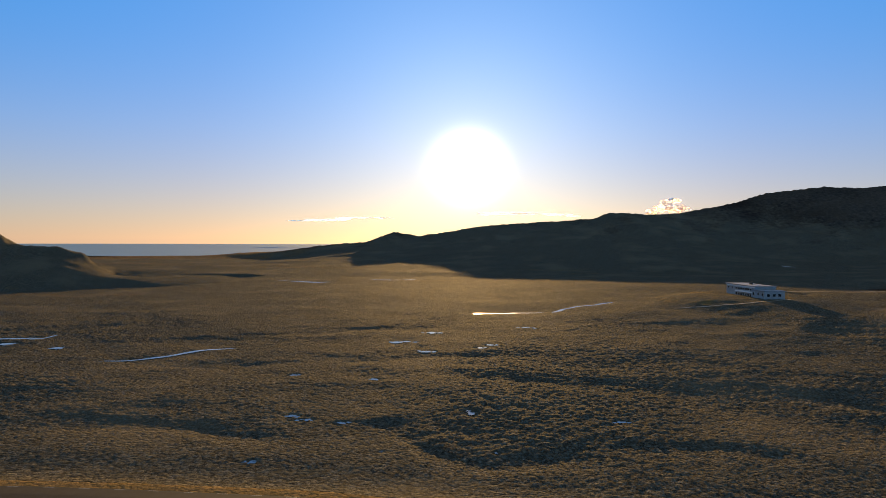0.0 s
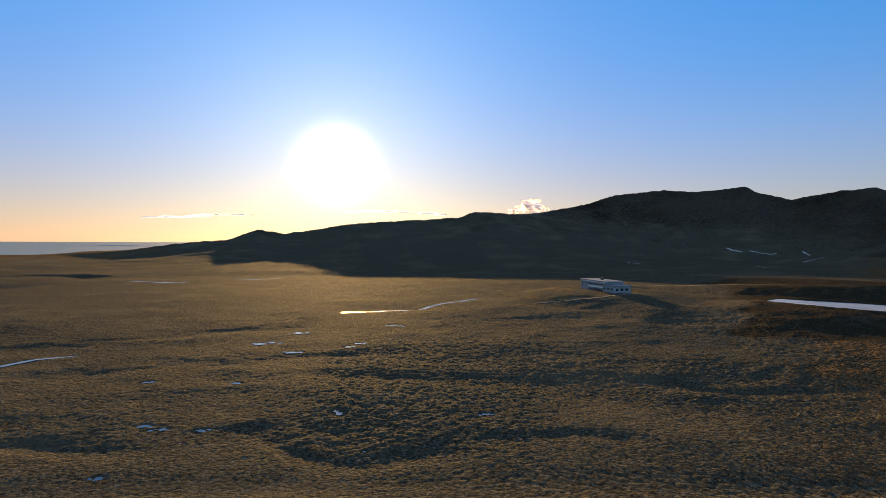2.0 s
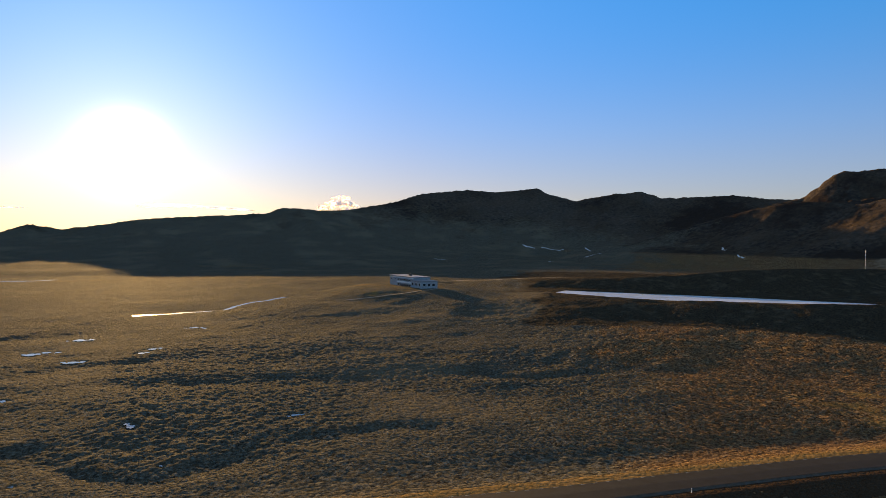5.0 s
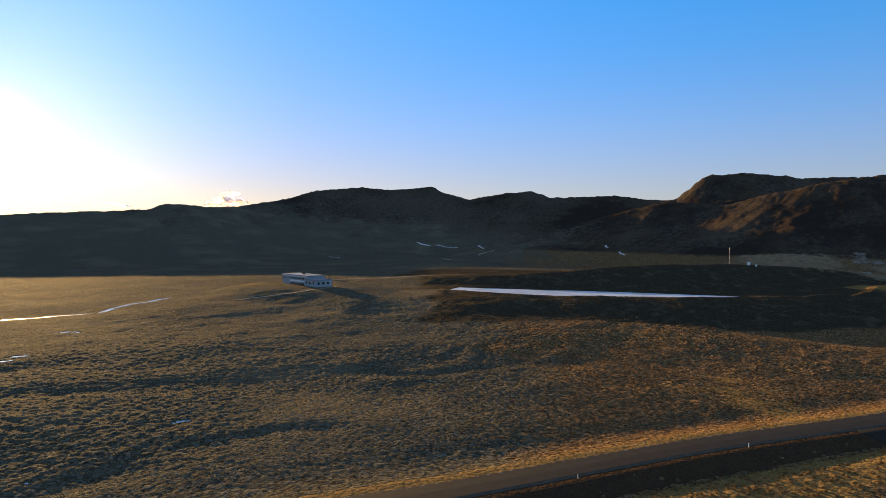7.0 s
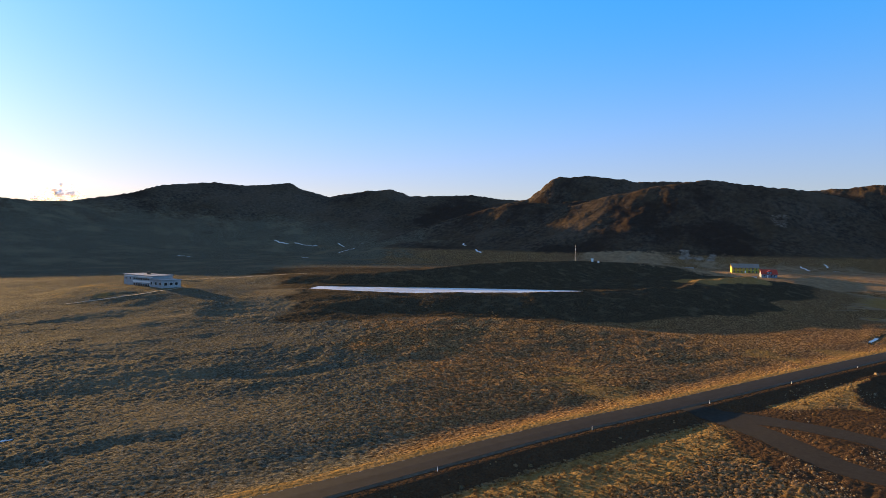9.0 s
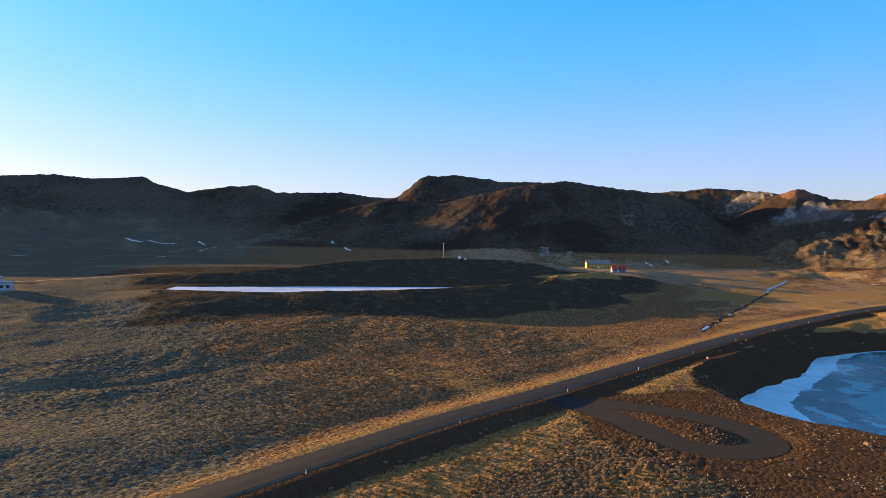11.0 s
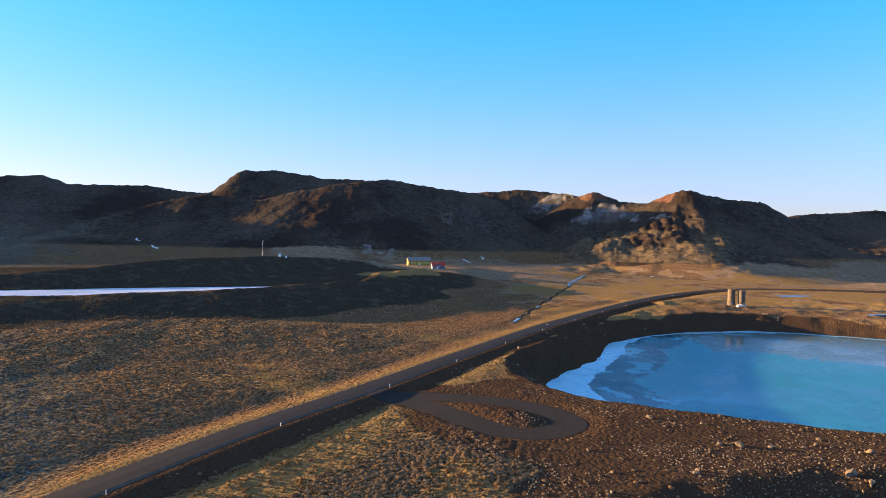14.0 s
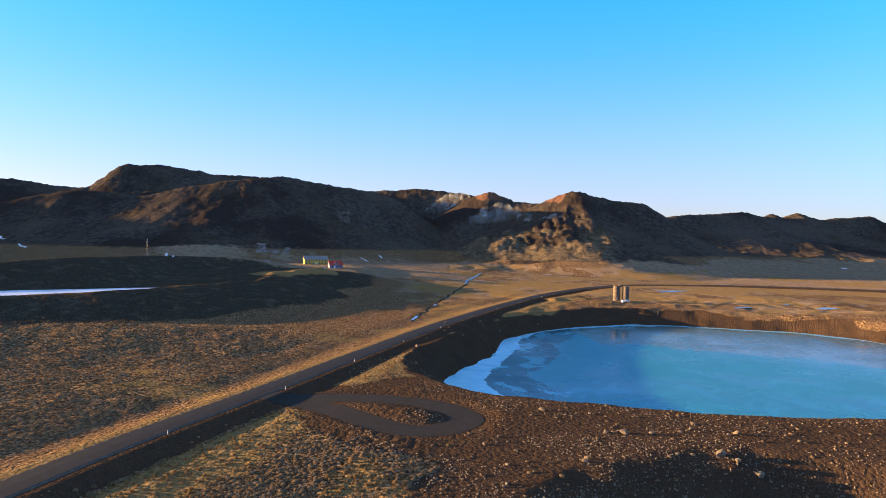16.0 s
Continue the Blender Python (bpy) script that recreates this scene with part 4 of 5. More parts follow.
concrete = plain("weathered_concrete", (0.14, 0.112, 0.088), 0.9, 0, 0.45, 0.5, 0.03)
white_wall = plain("white_render", (0.34, 0.35, 0.36), 0.8, 0, 0.15, 0.4)
yellow_wall = plain("yellow_cladding", (0.50, 0.36, 0.05), 0.65, 0, 0.15, 0.5)
grey_roof = plain("grey_sheet_roof", (0.22, 0.23, 0.25), 0.5, 0.2, 0.2, 0.5)
red_roof = plain("red_sheet_roof", (0.42, 0.05, 0.04), 0.55, 0, 0.2, 0.6)
blue_wall = plain("slate_blue_boards", (0.16, 0.21, 0.28), 0.75, 0, 0.2, 0.6)
white_paint = plain("white_paint", (0.78, 0.78, 0.76), 0.6, 0, 0.08, 1.0)
galvanised = plain("galvanised_steel", (0.45, 0.46, 0.47), 0.45, 0.8, 0.15, 2.0)
dark_glass, _n, _l, _b = nodes_of("window_glass")
_b.inputs["Base Color"].default_value, _b.inputs["Roughness"].default_value = (0.02, 0.025, 0.03, 1), 0.08


def window(parent, x, y, z, w, h, axis="y", out=-1.0):
    """A framed window on a wall whose outside looks along axis * out."""
    t = 0.10
    if axis == "y":
        frame_bm = box(x - w / 2 - 0.08, y + out * 0.10, z - 0.08, x + w / 2 + 0.08, y - out * 0.05, z + h + 0.08)
        pane_bm = box(x - w / 2, y + out * 0.13, z, x + w / 2, y + out * 0.03, z + h)
    else:
        frame_bm = box(x + out * 0.10, y - w / 2 - 0.08, z - 0.08, x - out * 0.05, y + w / 2 + 0.08, z + h + 0.08)
        pane_bm = box(x + out * 0.13, y - w / 2, z, x + out * 0.03, y + w / 2, z + h)
    win = part("window", frame_bm, white_paint, parent)
    part("pane", pane_bm, dark_glass, win, "dark window glass")
    return win


def silo(x, y, turn, foot):
    z = ground_z(x, y) - 0.2
    s = empty("silo", pose(x, y, z, 0, 0, turn), "tall weathered round concrete silo without a roof", "silo", "pair of silos")
    bm = tube(2.15, 2.05, 0, 9.9, 40, caps=False)
    inner = tube(1.85, 1.85, 0.2, 9.9, 40, caps=False)
    bmesh.ops.reverse_faces(inner, faces=inner.faces[:])
    me = bpy.data.meshes.new("tmp")
    inner.to_mesh(me)
    inner.free()
    bm.from_mesh(me)
    bpy.data.meshes.remove(me)
    part("shell", bm, concrete, s)
    for k in range(6):
        ring = tube(2.2, 2.2, 1.4 + 1.45 * k, 1.52 + 1.45 * k, 40)
        part("casting_joint", ring, concrete, s)
    bm = bmesh.new()
    for ra, rb, za in ((2.12, 1.82, 9.9),):
        lo = [bm.verts.new((ra * math.cos(a), ra * math.sin(a), za)) for a in np.linspace(0, 2 * math.pi, 40, endpoint=False)]
        hi = [bm.verts.new((rb * math.cos(a), rb * math.sin(a), za)) for a in np.linspace(0, 2 * math.pi, 40, endpoint=False)]
        for k in range(40):
            bm.faces.new((lo[k], lo[(k + 1) % 40], hi[(k + 1) % 40], hi[k]))
    part("rim", bm, concrete, s)
    part("hatch", box(-2.35, -0.5, 0.6, -1.9, 0.5, 2.0, 0.03), grey_roof, s, "dark hatch near the ground")
    part("footing", tube(2.35, 2.3, -0.4, 1.3 if foot else 0.4, 40), white_paint if foot else concrete, s, "pale footing" if foot else "")
    return s


silo(420.5, -83.6, 0, False)
silo(419.5, -89.2, 30, True)


def water_tank():
    t = empty("water_tank", pose(411, -86, ground_z(411, -86), 0, 0, 35), "small white plastic tank lying by the silos", "tank")
    bm = tube(0.75, 0.75, -1.3, 1.3, 20)
    bmesh.ops.bevel(bm, geom=bm.edges[:], offset=0.18, segments=2, affect="EDGES")
    bmesh.ops.rotate(bm, verts=bm.verts[:], cent=(0, 0, 0), matrix=Matrix.Rotation(math.pi / 2, 3, "X"))
    bmesh.ops.translate(bm, verts=bm.verts[:], vec=(0, 0, 0.78))
    part("body", bm, white_paint, t)
    part("lid", tube(0.28, 0.26, 1.48, 1.66, 16), grey_roof, t, "grey screw lid")
    for y in (-0.8, 0.8):
        part("cradle", box(-0.6, y - 0.12, -0.15, 0.6, y + 0.12, 0.22, 0.02), concrete, t)


water_tank()


def farmhouse():
    h = empty("farmhouse", pose(*HOUSE_TURN), "long yellow two-storey house with grey roof and white windows", "house")
    L, W, E, R = 21.0, 9.0, 5.2, 8.0
    part("wall", prism([(-W / 2, 0), (W / 2, 0), (W / 2, E), (0, R - 0.25), (-W / 2, E)], -L / 2, L / 2), yellow_wall, h)
    for s in (-1, 1):
        part("roof", prism([(s * (W / 2 + 0.5), E - 0.42), (0, R - 0.05), (0, R + 0.2), (s * (W / 2 + 0.5), E - 0.15)], -L / 2 - 0.5, L / 2 + 0.5), grey_roof, h)
    part("chimney", box(-0.5, 5.0, R - 0.6, 0.5, 6.0, R + 1.1, 0.05), concrete, h)
    part("plinth", box(-W / 2 - 0.06, -L / 2 - 0.06, -0.5, W / 2 + 0.06, L / 2 + 0.06, 0.35), concrete, h)
    for k in range(7):
        window(h, -W / 2, -8.7 + k * 2.9, 3.4, 1.2, 1.2, "x", -1)
        if k != 3:
            window(h, -W / 2, -8.7 + k * 2.9, 0.9, 1.2, 1.3, "x", -1)
    part("door", box(-W / 2 - 0.12, -0.55, 0.3, -W / 2 + 0.05, 0.55, 2.4), white_paint, h, "white front door")
    for z in (0.9, 3.4):
        for y in (-2.0, 2.0):
            window(h, y, -L / 2, z, 1.2, 1.2, "y", -1)
    part("porch", box(-1.6, -L / 2 - 2.6, 0, 1.6, -L / 2, 2.7, 0.04), yellow_wall, h, "low yellow entrance porch")
    part("roof", box(-1.9, -L / 2 - 2.9, 2.7, 1.9, -L / 2 + 0.02, 2.95, 0.03), grey_roof, h)
    return h


HOUSE_TURN = (587.5, 158.5, 11.2, 0, 0, 25)
farmhouse()


def red_house():
    h = empty("cottage", pose(540.5, 128.5, ground_z(540, 128) - 0.1, 0, 0, 24), "small slate-blue cottage with a red gabled roof", "house")
    L, W, E, R = 11.0, 8.0, 2.9, 6.0
    part("wall", prism([(-W / 2, 0), (W / 2, 0), (W / 2, E), (0, R - 0.2), (-W / 2, E)], -L / 2, L / 2), blue_wall, h)
    for s in (-1, 1):
        part("roof", prism([(s * (W / 2 + 0.5), E - 0.45), (0, R - 0.05), (0, R + 0.18), (s * (W / 2 + 0.5), E - 0.2)], -L / 2 - 0.4, L / 2 + 0.4), red_roof, h)
    dormer = part("dormer", box(-W / 2 - 0.3, -1.6, E - 0.4, 0.0, 1.6, E + 1.6), blue_wall, h)
    bm = bmesh.new()
    pts = [(-W / 2 - 0.7, -2.0, E + 1.5), (-W / 2 - 0.7, 0, E + 2.7), (-W / 2 - 0.7, 2.0, E + 1.5), (0.2, -2.0, E + 1.5), (0.2, 0, E + 2.7), (0.2, 2.0, E + 1.5)]
    v = [bm.verts.new(p) for p in pts]
    for f in ((0, 1, 4, 3), (1, 2, 5, 4), (0, 2, 1), (3, 4, 5), (0, 3, 5, 2)):
        bm.faces.new([v[k] for k in f])
    part("roof", bm, red_roof, h)
    window(dormer, -W / 2 - 0.3, 0, E + 0.2, 1.3, 1.0, "x", -1)
    for y in (-3.6, -1.2, 3.4):
        window(h, -W / 2, y, 0.9, 1.3, 1.2, "x", -1)
    part("door", box(-W / 2 - 0.12, 0.7, 0.05, -W / 2 + 0.05, 1.7, 2.1), white_paint, h, "white door")
    for y in (-2.0, 2.0):
        window(h, y, -L / 2, 0.9, 1.2, 1.2, "y", -1)
    part("chimney", box(-0.35, 2.6, R - 0.4, 0.35, 3.3, R + 0.8), concrete, h)


red_house()


def school():
    z = 8.1
    a = Vector((167.8, 386.0)), Vector((171.5, 345.0))
    t = (a[1] - a[0]).normalized()
    turn = math.degrees(math.atan2(t.y, t.x))
    s = empty("school_building", pose(a[0].x, a[0].y, z, 0, 0, turn), "long two-storey pale school building with window bands", "school")
    # local x runs along the front, y to the back
    part("wall", box(0, 0, 0, 30, 12, 6.6), white_wall, s)
    part("wall", box(30, -1.6, -0.6, 41.5, 10, 4.9), white_wall, s)
    part("roof", box(-0.5, -0.6, 6.6, 30.4, 12.5, 7.0, 0.05), grey_roof, s)
    part("roof", box(29.6, -2.2, 4.9, 42.0, 10.5, 5.25, 0.05), grey_roof, s)
    part("stair_tower", box(-3.0, 2.0, 0, 0.0, 8.0, 5.2), white_paint, s)
    part("balcony", box(11.0, -1.0, 2.9, 29.6, 0.0, 3.7, 0.03), white_paint, s, "white balcony parapet")
    part("cornice", box(0, -0.12, 5.9, 30, 0.0, 6.6), white_paint, s)
    for k in range(4, 12):
        window(s, 1.6 + k * 2.42, 0, 4.2, 1.9, 1.2, "y", -1)
        window(s, 1.6 + k * 2.42, 0, 0.9, 1.7, 1.3, "y", -1)
    for k in (0, 2):
        window(s, 2.4 + k * 2.42, 0, 4.2, 1.2, 1.1, "y", -1)
    for k in (0, 2, 4):
        window(s, 31.6 + k * 2.1, -1.6, 2.4, 1.5, 1.5, "y", -1)
    for k in range(3):
        window(s, 41.5, 0.6 + k * 3.2, 2.2, 1.8, 1.5, "x", 1)
    part("chimney", box(14, 6, 7.0, 15.4, 7.4, 8.4), concrete, s)
    w = empty("retaining_wall", pose(a[0].x, a[0].y, z, 0, 0, turn), "low white retaining wall below the school", "wall")
    part("wall", box(20, -6.3, -1.4, 44, -6.0, 0.6), white_paint, w)
    part("coping", box(19.9, -6.4, 0.6, 44.1, -5.9, 0.72), concrete, w)


school()


def mast():
    x, y = 441.5, 240.5
    m = empty("floodlight_mast", pose(x, y, ground_z(x, y), 0, 0, 20), "slim steel mast with two pale lamp panels", "mast")
    part("pole", tube(0.11, 0.06, -0.2, 12.2, 10), galvanised, m)
    for z, o in ((11.4, 0.5), (9.2, -0.4)):
        arm = part("bracket", box(min(0, o), -0.06, z - 0.06, max(0, o), 0.06, z + 0.06), galvanised, m)
        part("lamp_panel", box(o - 0.45, -0.12, z - 0.55, o + 0.45, 0.12, z + 0.55, 0.04), white_paint, arm, "pale lamp panel")
    part("base_plate", box(-0.4, -0.4, -0.1, 0.4, 0.4, 0.15, 0.02), concrete, m)
    for k, (dx, dy, w, h) in enumerate(((6.3, -10.9, 1.7, 2.4), (7.5, -15.5, 1.3, 1.5))):
        px, py = x + dx, y + dy
        c = empty("equipment_cabinet", pose(px, py, ground_z(px, py) - 0.1, 0, 0, 20), "small white equipment cabinet beside the mast", "cabinet", "cabinets by the mast")
        body = part("body", box(-w / 2, -w / 2, 0, w / 2, w / 2, h, 0.03), white_paint, c)
        part("lid", box(-w / 2 - 0.1, -w / 2 - 0.1, h, w / 2 + 0.1, w / 2 + 0.1, h + 0.12, 0.02), grey_roof, c)


mast()


def shed(x, y, turn, L, W, H, wall, label, name="shed"):
    s = empty(name, pose(x, y, ground_z(x, y) - 0.15, 0, 0, turn), label, "shed")
    part("wall", prism([(-W / 2, 0), (W / 2, 0), (W / 2, H), (0, H + W * 0.22), (-W / 2, H)], -L / 2, L / 2), wall, s)
    for k in (-1, 1):
        part("roof", prism([(k * (W / 2 + 0.25), H - 0.06), (0, H + W * 0.22 + 0.02), (0, H + W * 0.22 + 0.14), (k * (W / 2 + 0.25), H + 0.06)], -L / 2 - 0.2, L / 2 + 0.2), grey_roof, s)
    part("door", box(-W / 2 - 0.08, -0.6, 0.1, -W / 2 + 0.05, 0.6, min(2.1, H - 0.1)), white_paint, s)
    return s


shed(548, 197, 25, 17, 6.5, 2.8, white_wall, "long low grey shed behind the mound")
shed(494, 126.5, 15, 3.0, 2.6, 2.0, white_paint, "tiny white shed on the lit knoll", "hut")


def post():
    p = empty("marker_post", pose(0, 0, 0), "thin pale roadside marker post", "post", "posts along the road")
    part("shaft", box(-0.06, -0.05, -0.3, 0.06, 0.05, 1.0, 0.015), white_paint, p)
    part("reflector", box(-0.065, -0.055, 0.72, 0.065, 0.055, 0.9), galvanised, p, "grey reflector band")
    return p


first = post()
side_posts = []
acc = 0.0
for i in range(1, len(road_line)):
    acc += (road_line[i] - road_line[i - 1]).length
    p, q = road_line[i - 1], road_line[i]
    if acc > 39 and -120 < p.x < 480:
        acc = 0.0
        t = (q - p).to_2d().normalized()
        side_posts.append((p.x + t.y * 4.4, p.y - t.x * 4.4, math.degrees(math.atan2(t.y, t.x))))
for k, (x, y, a) in enumerate(side_posts):
    m = pose(x, y, float(road_z(x, y)) - 0.25, 0, random.uniform(-3, 3), a)
    if k == 0:
        first.matrix_world = m
    else:
        copy_thing(first, m)


# ---- stones ----
def stone_mesh(seed, size=1.0):
    bm = bmesh.new()
    bmesh.ops.create_icosphere(bm, subdivisions=2, radius=0.5)
    sx, sy, sz = (1 + 0.35 * math.sin(seed * 1.7), 1 + 0.3 * math.cos(seed * 2.3), 0.75 + 0.15 * math.sin(seed * 3.1))
    for v in bm.verts:
        n1 = noise.noise(v.co * 2.2 + Vector((seed * 5.1, 0, 0)))
        f = 1 + 0.55 * n1 + 0.2 * noise.noise(v.co * 6 + Vector((0, seed * 3.7, 0)))
        v.co = Vector((v.co.x * sx * f, v.co.y * sy * f, v.co.z * sz * f))
    me = bpy.data.meshes.new("boulder")
    bm.to_mesh(me)
    bm.free()
    return me


def stone_material():
    m, n, l, b = nodes_of("weathered_stone")
    co = n.new("ShaderNodeTexCoord").outputs["Object"]
    info = n.new("ShaderNodeObjectInfo").outputs["Random"]
    isl = n.new("ShaderNodeNewGeometry").outputs["Random Per Island"]
    f = tex(n, l, 3.0, 5, 0.7, co)
    c = mix(n, l, remap(n, l, f, 0.35, 0.65), (0.11, 0.078, 0.05), (0.36, 0.27, 0.17))
    c = mix(n, l, remap(n, l, info, 0.3, 1.0, 0, 0.7), c, (0.34, 0.24, 0.12))
    c = mix(n, l, remap(n, l, isl, 0.0, 1.0, 0, 0.55), c, (0.09, 0.07, 0.055))
    l.new(c, b.inputs["Base Color"])
    b.inputs["Roughness"].default_value = 0.92
    bump(n, l, b, tex(n, l, 9.0, 4, 0.7, co), 0.6, 0.08)
    return m


STONE = stone_material()
kinds = [stone_mesh(k + 1) for k in range(7)]
for me in kinds:
    me.materials.append(STONE)
spots = [(123.8, -44.6, 1.7), (116, -18.3, 1.1), (122.4, -36.3, 0.8), (135.9, -52.2, 1.2), (133.1, -28.6, 1.2), (133.2, -34.3, 1.3), (137.9, -43.4, 1.1), (147.6, -13.2, 1.0), (142, -45.2, 0.9), (119, -50, 1.6), (121.5, -47, 1.3)]
rnd = random.Random(4)
while len(spots) < 230:
    a, r = radians(rnd.uniform(86, 122)), rnd.uniform(96, 175)
    x, y = r * math.sin(a), r * math.cos(a)
    dist = float((lake_field(np.array([x]), np.array([y]))[0] - 1) * 95)
    dl = float(along(np.array([x]), np.array([y]), LOOP)[0][0])
    if dist < 6 or dl < 5.5:
        continue
    if noise.noise((x * 0.06, y * 0.06, 1.0)) + 0.25 * rnd.random() > 0.0:
        spots.append((x, y, 0.2 + 0.6 * rnd.random() ** 3))
while len(spots) < 285:
    a = rnd.uniform(0, 2 * math.pi)
    rho = float(shore_radius(a)) + rnd.uniform(3, 26)
    x, y = LAKE_C[0] + rho * math.cos(a), LAKE_C[1] + rho * math.sin(a)
    if x > 190:
        spots.append((x, y, 0.4 + 1.1 * rnd.random() ** 2))
zs = heights([p[0] for p in spots], [p[1] for p in spots])
for k, ((x, y, d), z) in enumerate(zip(spots, zs)):
    b = new("boulder", kinds[k % 7])
    b.matrix_world = pose(x, y, float(z) + 0.22 * d, rnd.uniform(-15, 15), rnd.uniform(-15, 15), rnd.uniform(0, 360)) @ Matrix.Scale(d, 4)
    tagged(b, "angular ochre boulder on bare dark gravel" if d > 0.6 else "small pale stone on bare dark gravel", "boulder", "stones round the lake")


def scatter(name, xs, ys, radius, height, material, label, sides=6, spiky=0.0, seed=1, sink=0.12):
    """Many small mounds joined in one mesh: a base ring, a shoulder ring and a top."""
    rng = np.random.default_rng(seed)
    n = len(xs)
    z = heights(xs, ys)
    ang = rng.uniform(0, 2 * math.pi, n)[:, None] + np.linspace(0, 2 * math.pi, sides, endpoint=False)[None, :]
    ring0 = radius[:, None] * rng.uniform(0.8, 1.25, (n, sides))
    ring1 = ring0 * rng.uniform(0.55, 0.85, (n, sides))
    h1 = height[:, None] * rng.uniform(0.55 - spiky, 0.9 + spiky, (n, sides))
    per = 2 * sides + 1
    v = np.zeros((n, per, 3))
    v[:, :sides, 0], v[:, :sides, 1] = xs[:, None] + ring0 * np.cos(ang), ys[:, None] + ring0 * np.sin(ang)
    v[:, :sides, 2] = z[:, None] - sink - 0.15 * radius[:, None]
    v[:, sides:-1, 0], v[:, sides:-1, 1] = xs[:, None] + ring1 * np.cos(ang), ys[:, None] + ring1 * np.sin(ang)
    v[:, sides:-1, 2] = z[:, None] + h1
    v[:, -1, 0], v[:, -1, 1] = xs + radius * rng.uniform(-0.2, 0.2, n), ys + radius * rng.uniform(-0.2, 0.2, n)
    v[:, -1, 2] = z + height
    k = np.arange(sides)
    k2 = (k + 1) % sides
    tri = np.concatenate([np.stack([k, k2, k2 + sides], -1), np.stack([k, k2 + sides, k + sides], -1), np.stack([k + sides, k2 + sides, np.full(sides, 2 * sides)], -1)])
    faces = (np.arange(n)[:, None, None] * per + tri[None]).reshape(-1, 3)
    return tagged(new(name, mesh_from(name, v.reshape(-1, 3), faces, material)), label, kind="stuff")


def field(count, az0, az1, r0, r1, seed):
    rng = np.random.default_rng(seed)
    a, r = np.radians(rng.uniform(az0, az1, count)), np.exp(rng.uniform(math.log(r0), math.log(r1), count))
    return r * np.sin(a), r * np.cos(a), rng


def open_ground(x, y):
    """True where plants can stand: off the road, the track and the water."""
    ok = (along(x, y, ROAD)[0] > 6.5) & (along(x, y, LOOP)[0] > 4.6) & ((lake_field(x, y) - 1) * 95 > 4) & ~inpoly(x, y, POND)
    for px, py, ra, rb in POOLS:
        ok &= np.hypot((x - px) / (ra + 1.2), (y - py) / (rb * 1.7 + 2.0)) > 1
    for w, line in STREAMS:
        ok &= along(x, y, line)[0] > w * 1.5 + 0.5
    return ok


def plant_material(name, dark, light, tip):
    m, n, l, b = nodes_of(name)
    isl = n.new("ShaderNodeNewGeometry").outputs["Random Per Island"]
    co = n.new("ShaderNodeTexCoord").outputs["Object"]
    f = tex(n, l, 5.0, 4, 0.75, co)
    c = mix(n, l, isl, dark, light)
    c = mix(n, l, remap(n, l, f, 0.35, 0.7, 0, 0.8), c, tip)
    l.new(c, b.inputs["Base Color"])
    b.inputs["Roughness"].default_value, b.inputs["Specular IOR Level"].default_value, b.inputs["Diffuse Roughness"].default_value = 0.95, 0.05, 1.0
    tr, mx, out = n.new("ShaderNodeBsdfTranslucent"), n.new("ShaderNodeMixShader"), n["Material Output"]
    l.new(c, tr.inputs["Color"])
    mx.inputs[0].default_value = 0.5
    l.new(b.outputs[0], mx.inputs[1]); l.new(tr.outputs[0], mx.inputs[2]); l.new(mx.outputs[0], out.inputs["Surface"])
    bump(n, l, b, tex(n, l, 14.0, 3, 0.7, co), 0.7, 0.06)
    return m


HEATHER = plant_material("heather", (0.055, 0.037, 0.022), (0.33, 0.225, 0.130), (0.52, 0.37, 0.22))
SEDGE = plant_material("sedge", (0.035, 0.034, 0.030), (0.17, 0.165, 0.140), (0.34, 0.31, 0.26))
STRAW = plant_material("straw_grass", (0.15, 0.09, 0.038), (0.33, 0.20, 0.085), (0.44, 0.28, 0.13))
xs, ys, rng = field(150000, -37, 123, 92, 300, 11)
dens = fbm(xs, ys, 48, 3, 25)
ok = open_ground(xs, ys) & (dens + 0.7 * rng.random(len(xs)) > -0.1) & (rng.random(len(xs)) < 0.9)
zz = zones(xs, ys, np.zeros(len(xs)))
bare = (zz["gravel"] > 0.5) & (rng.random(len(xs)) < 0.975)
straw = zz["grass"] + 0.35 * rng.random(len(xs)) > 0.55
thin = rng.random(len(xs)) < step(310, 170, np.hypot(xs, ys)) * (0.4 + 0.6 * step(25, 55, np.degrees(np.arctan2(xs, ys))))
edge = along(xs, ys, ROAD)
ok &= (edge[0] > 17) | (edge[1] < 0)
m1, m2 = ok & ~bare & ~straw & thin, ok & ~bare & straw & thin & (rng.random(len(xs)) < 0.3) & (along(xs, ys, ROAD)[0] > 10)
rad = (0.17 + 0.48 * rng.random(len(xs)) ** 2) * (0.7 + 0.3 * step(25, 55, np.degrees(np.arctan2(xs, ys))))
west = np.degrees(np.arctan2(xs, ys)) + 10 * fbm(xs, ys, 40, 3, 33) + 8 * rng.random(len(xs)) < 42
for name, pick, mat, label in (("heather_tussocks", m1 & ~west, HEATHER, "dense dark brown heather tussocks"), ("sedge_tussocks", m1 & west, SEDGE, "dark grey green sedge tussocks in the bog")):
    scatter(name, xs[pick], ys[pick], rad[pick], rad[pick] * (0.16 + 0.28 * step(25, 55, np.degrees(np.arctan2(xs[pick], ys[pick])))), mat, label, 5, 0.15, 5)
scatter("grass_tussocks", xs[m2], ys[m2], rad[m2] * 0.8, rad[m2] * 0.5, STRAW, "dry golden grass tussocks", 5, 0.2, 6)
xs, ys, rng = field(34000, 78, 123, 84, 210, 12)
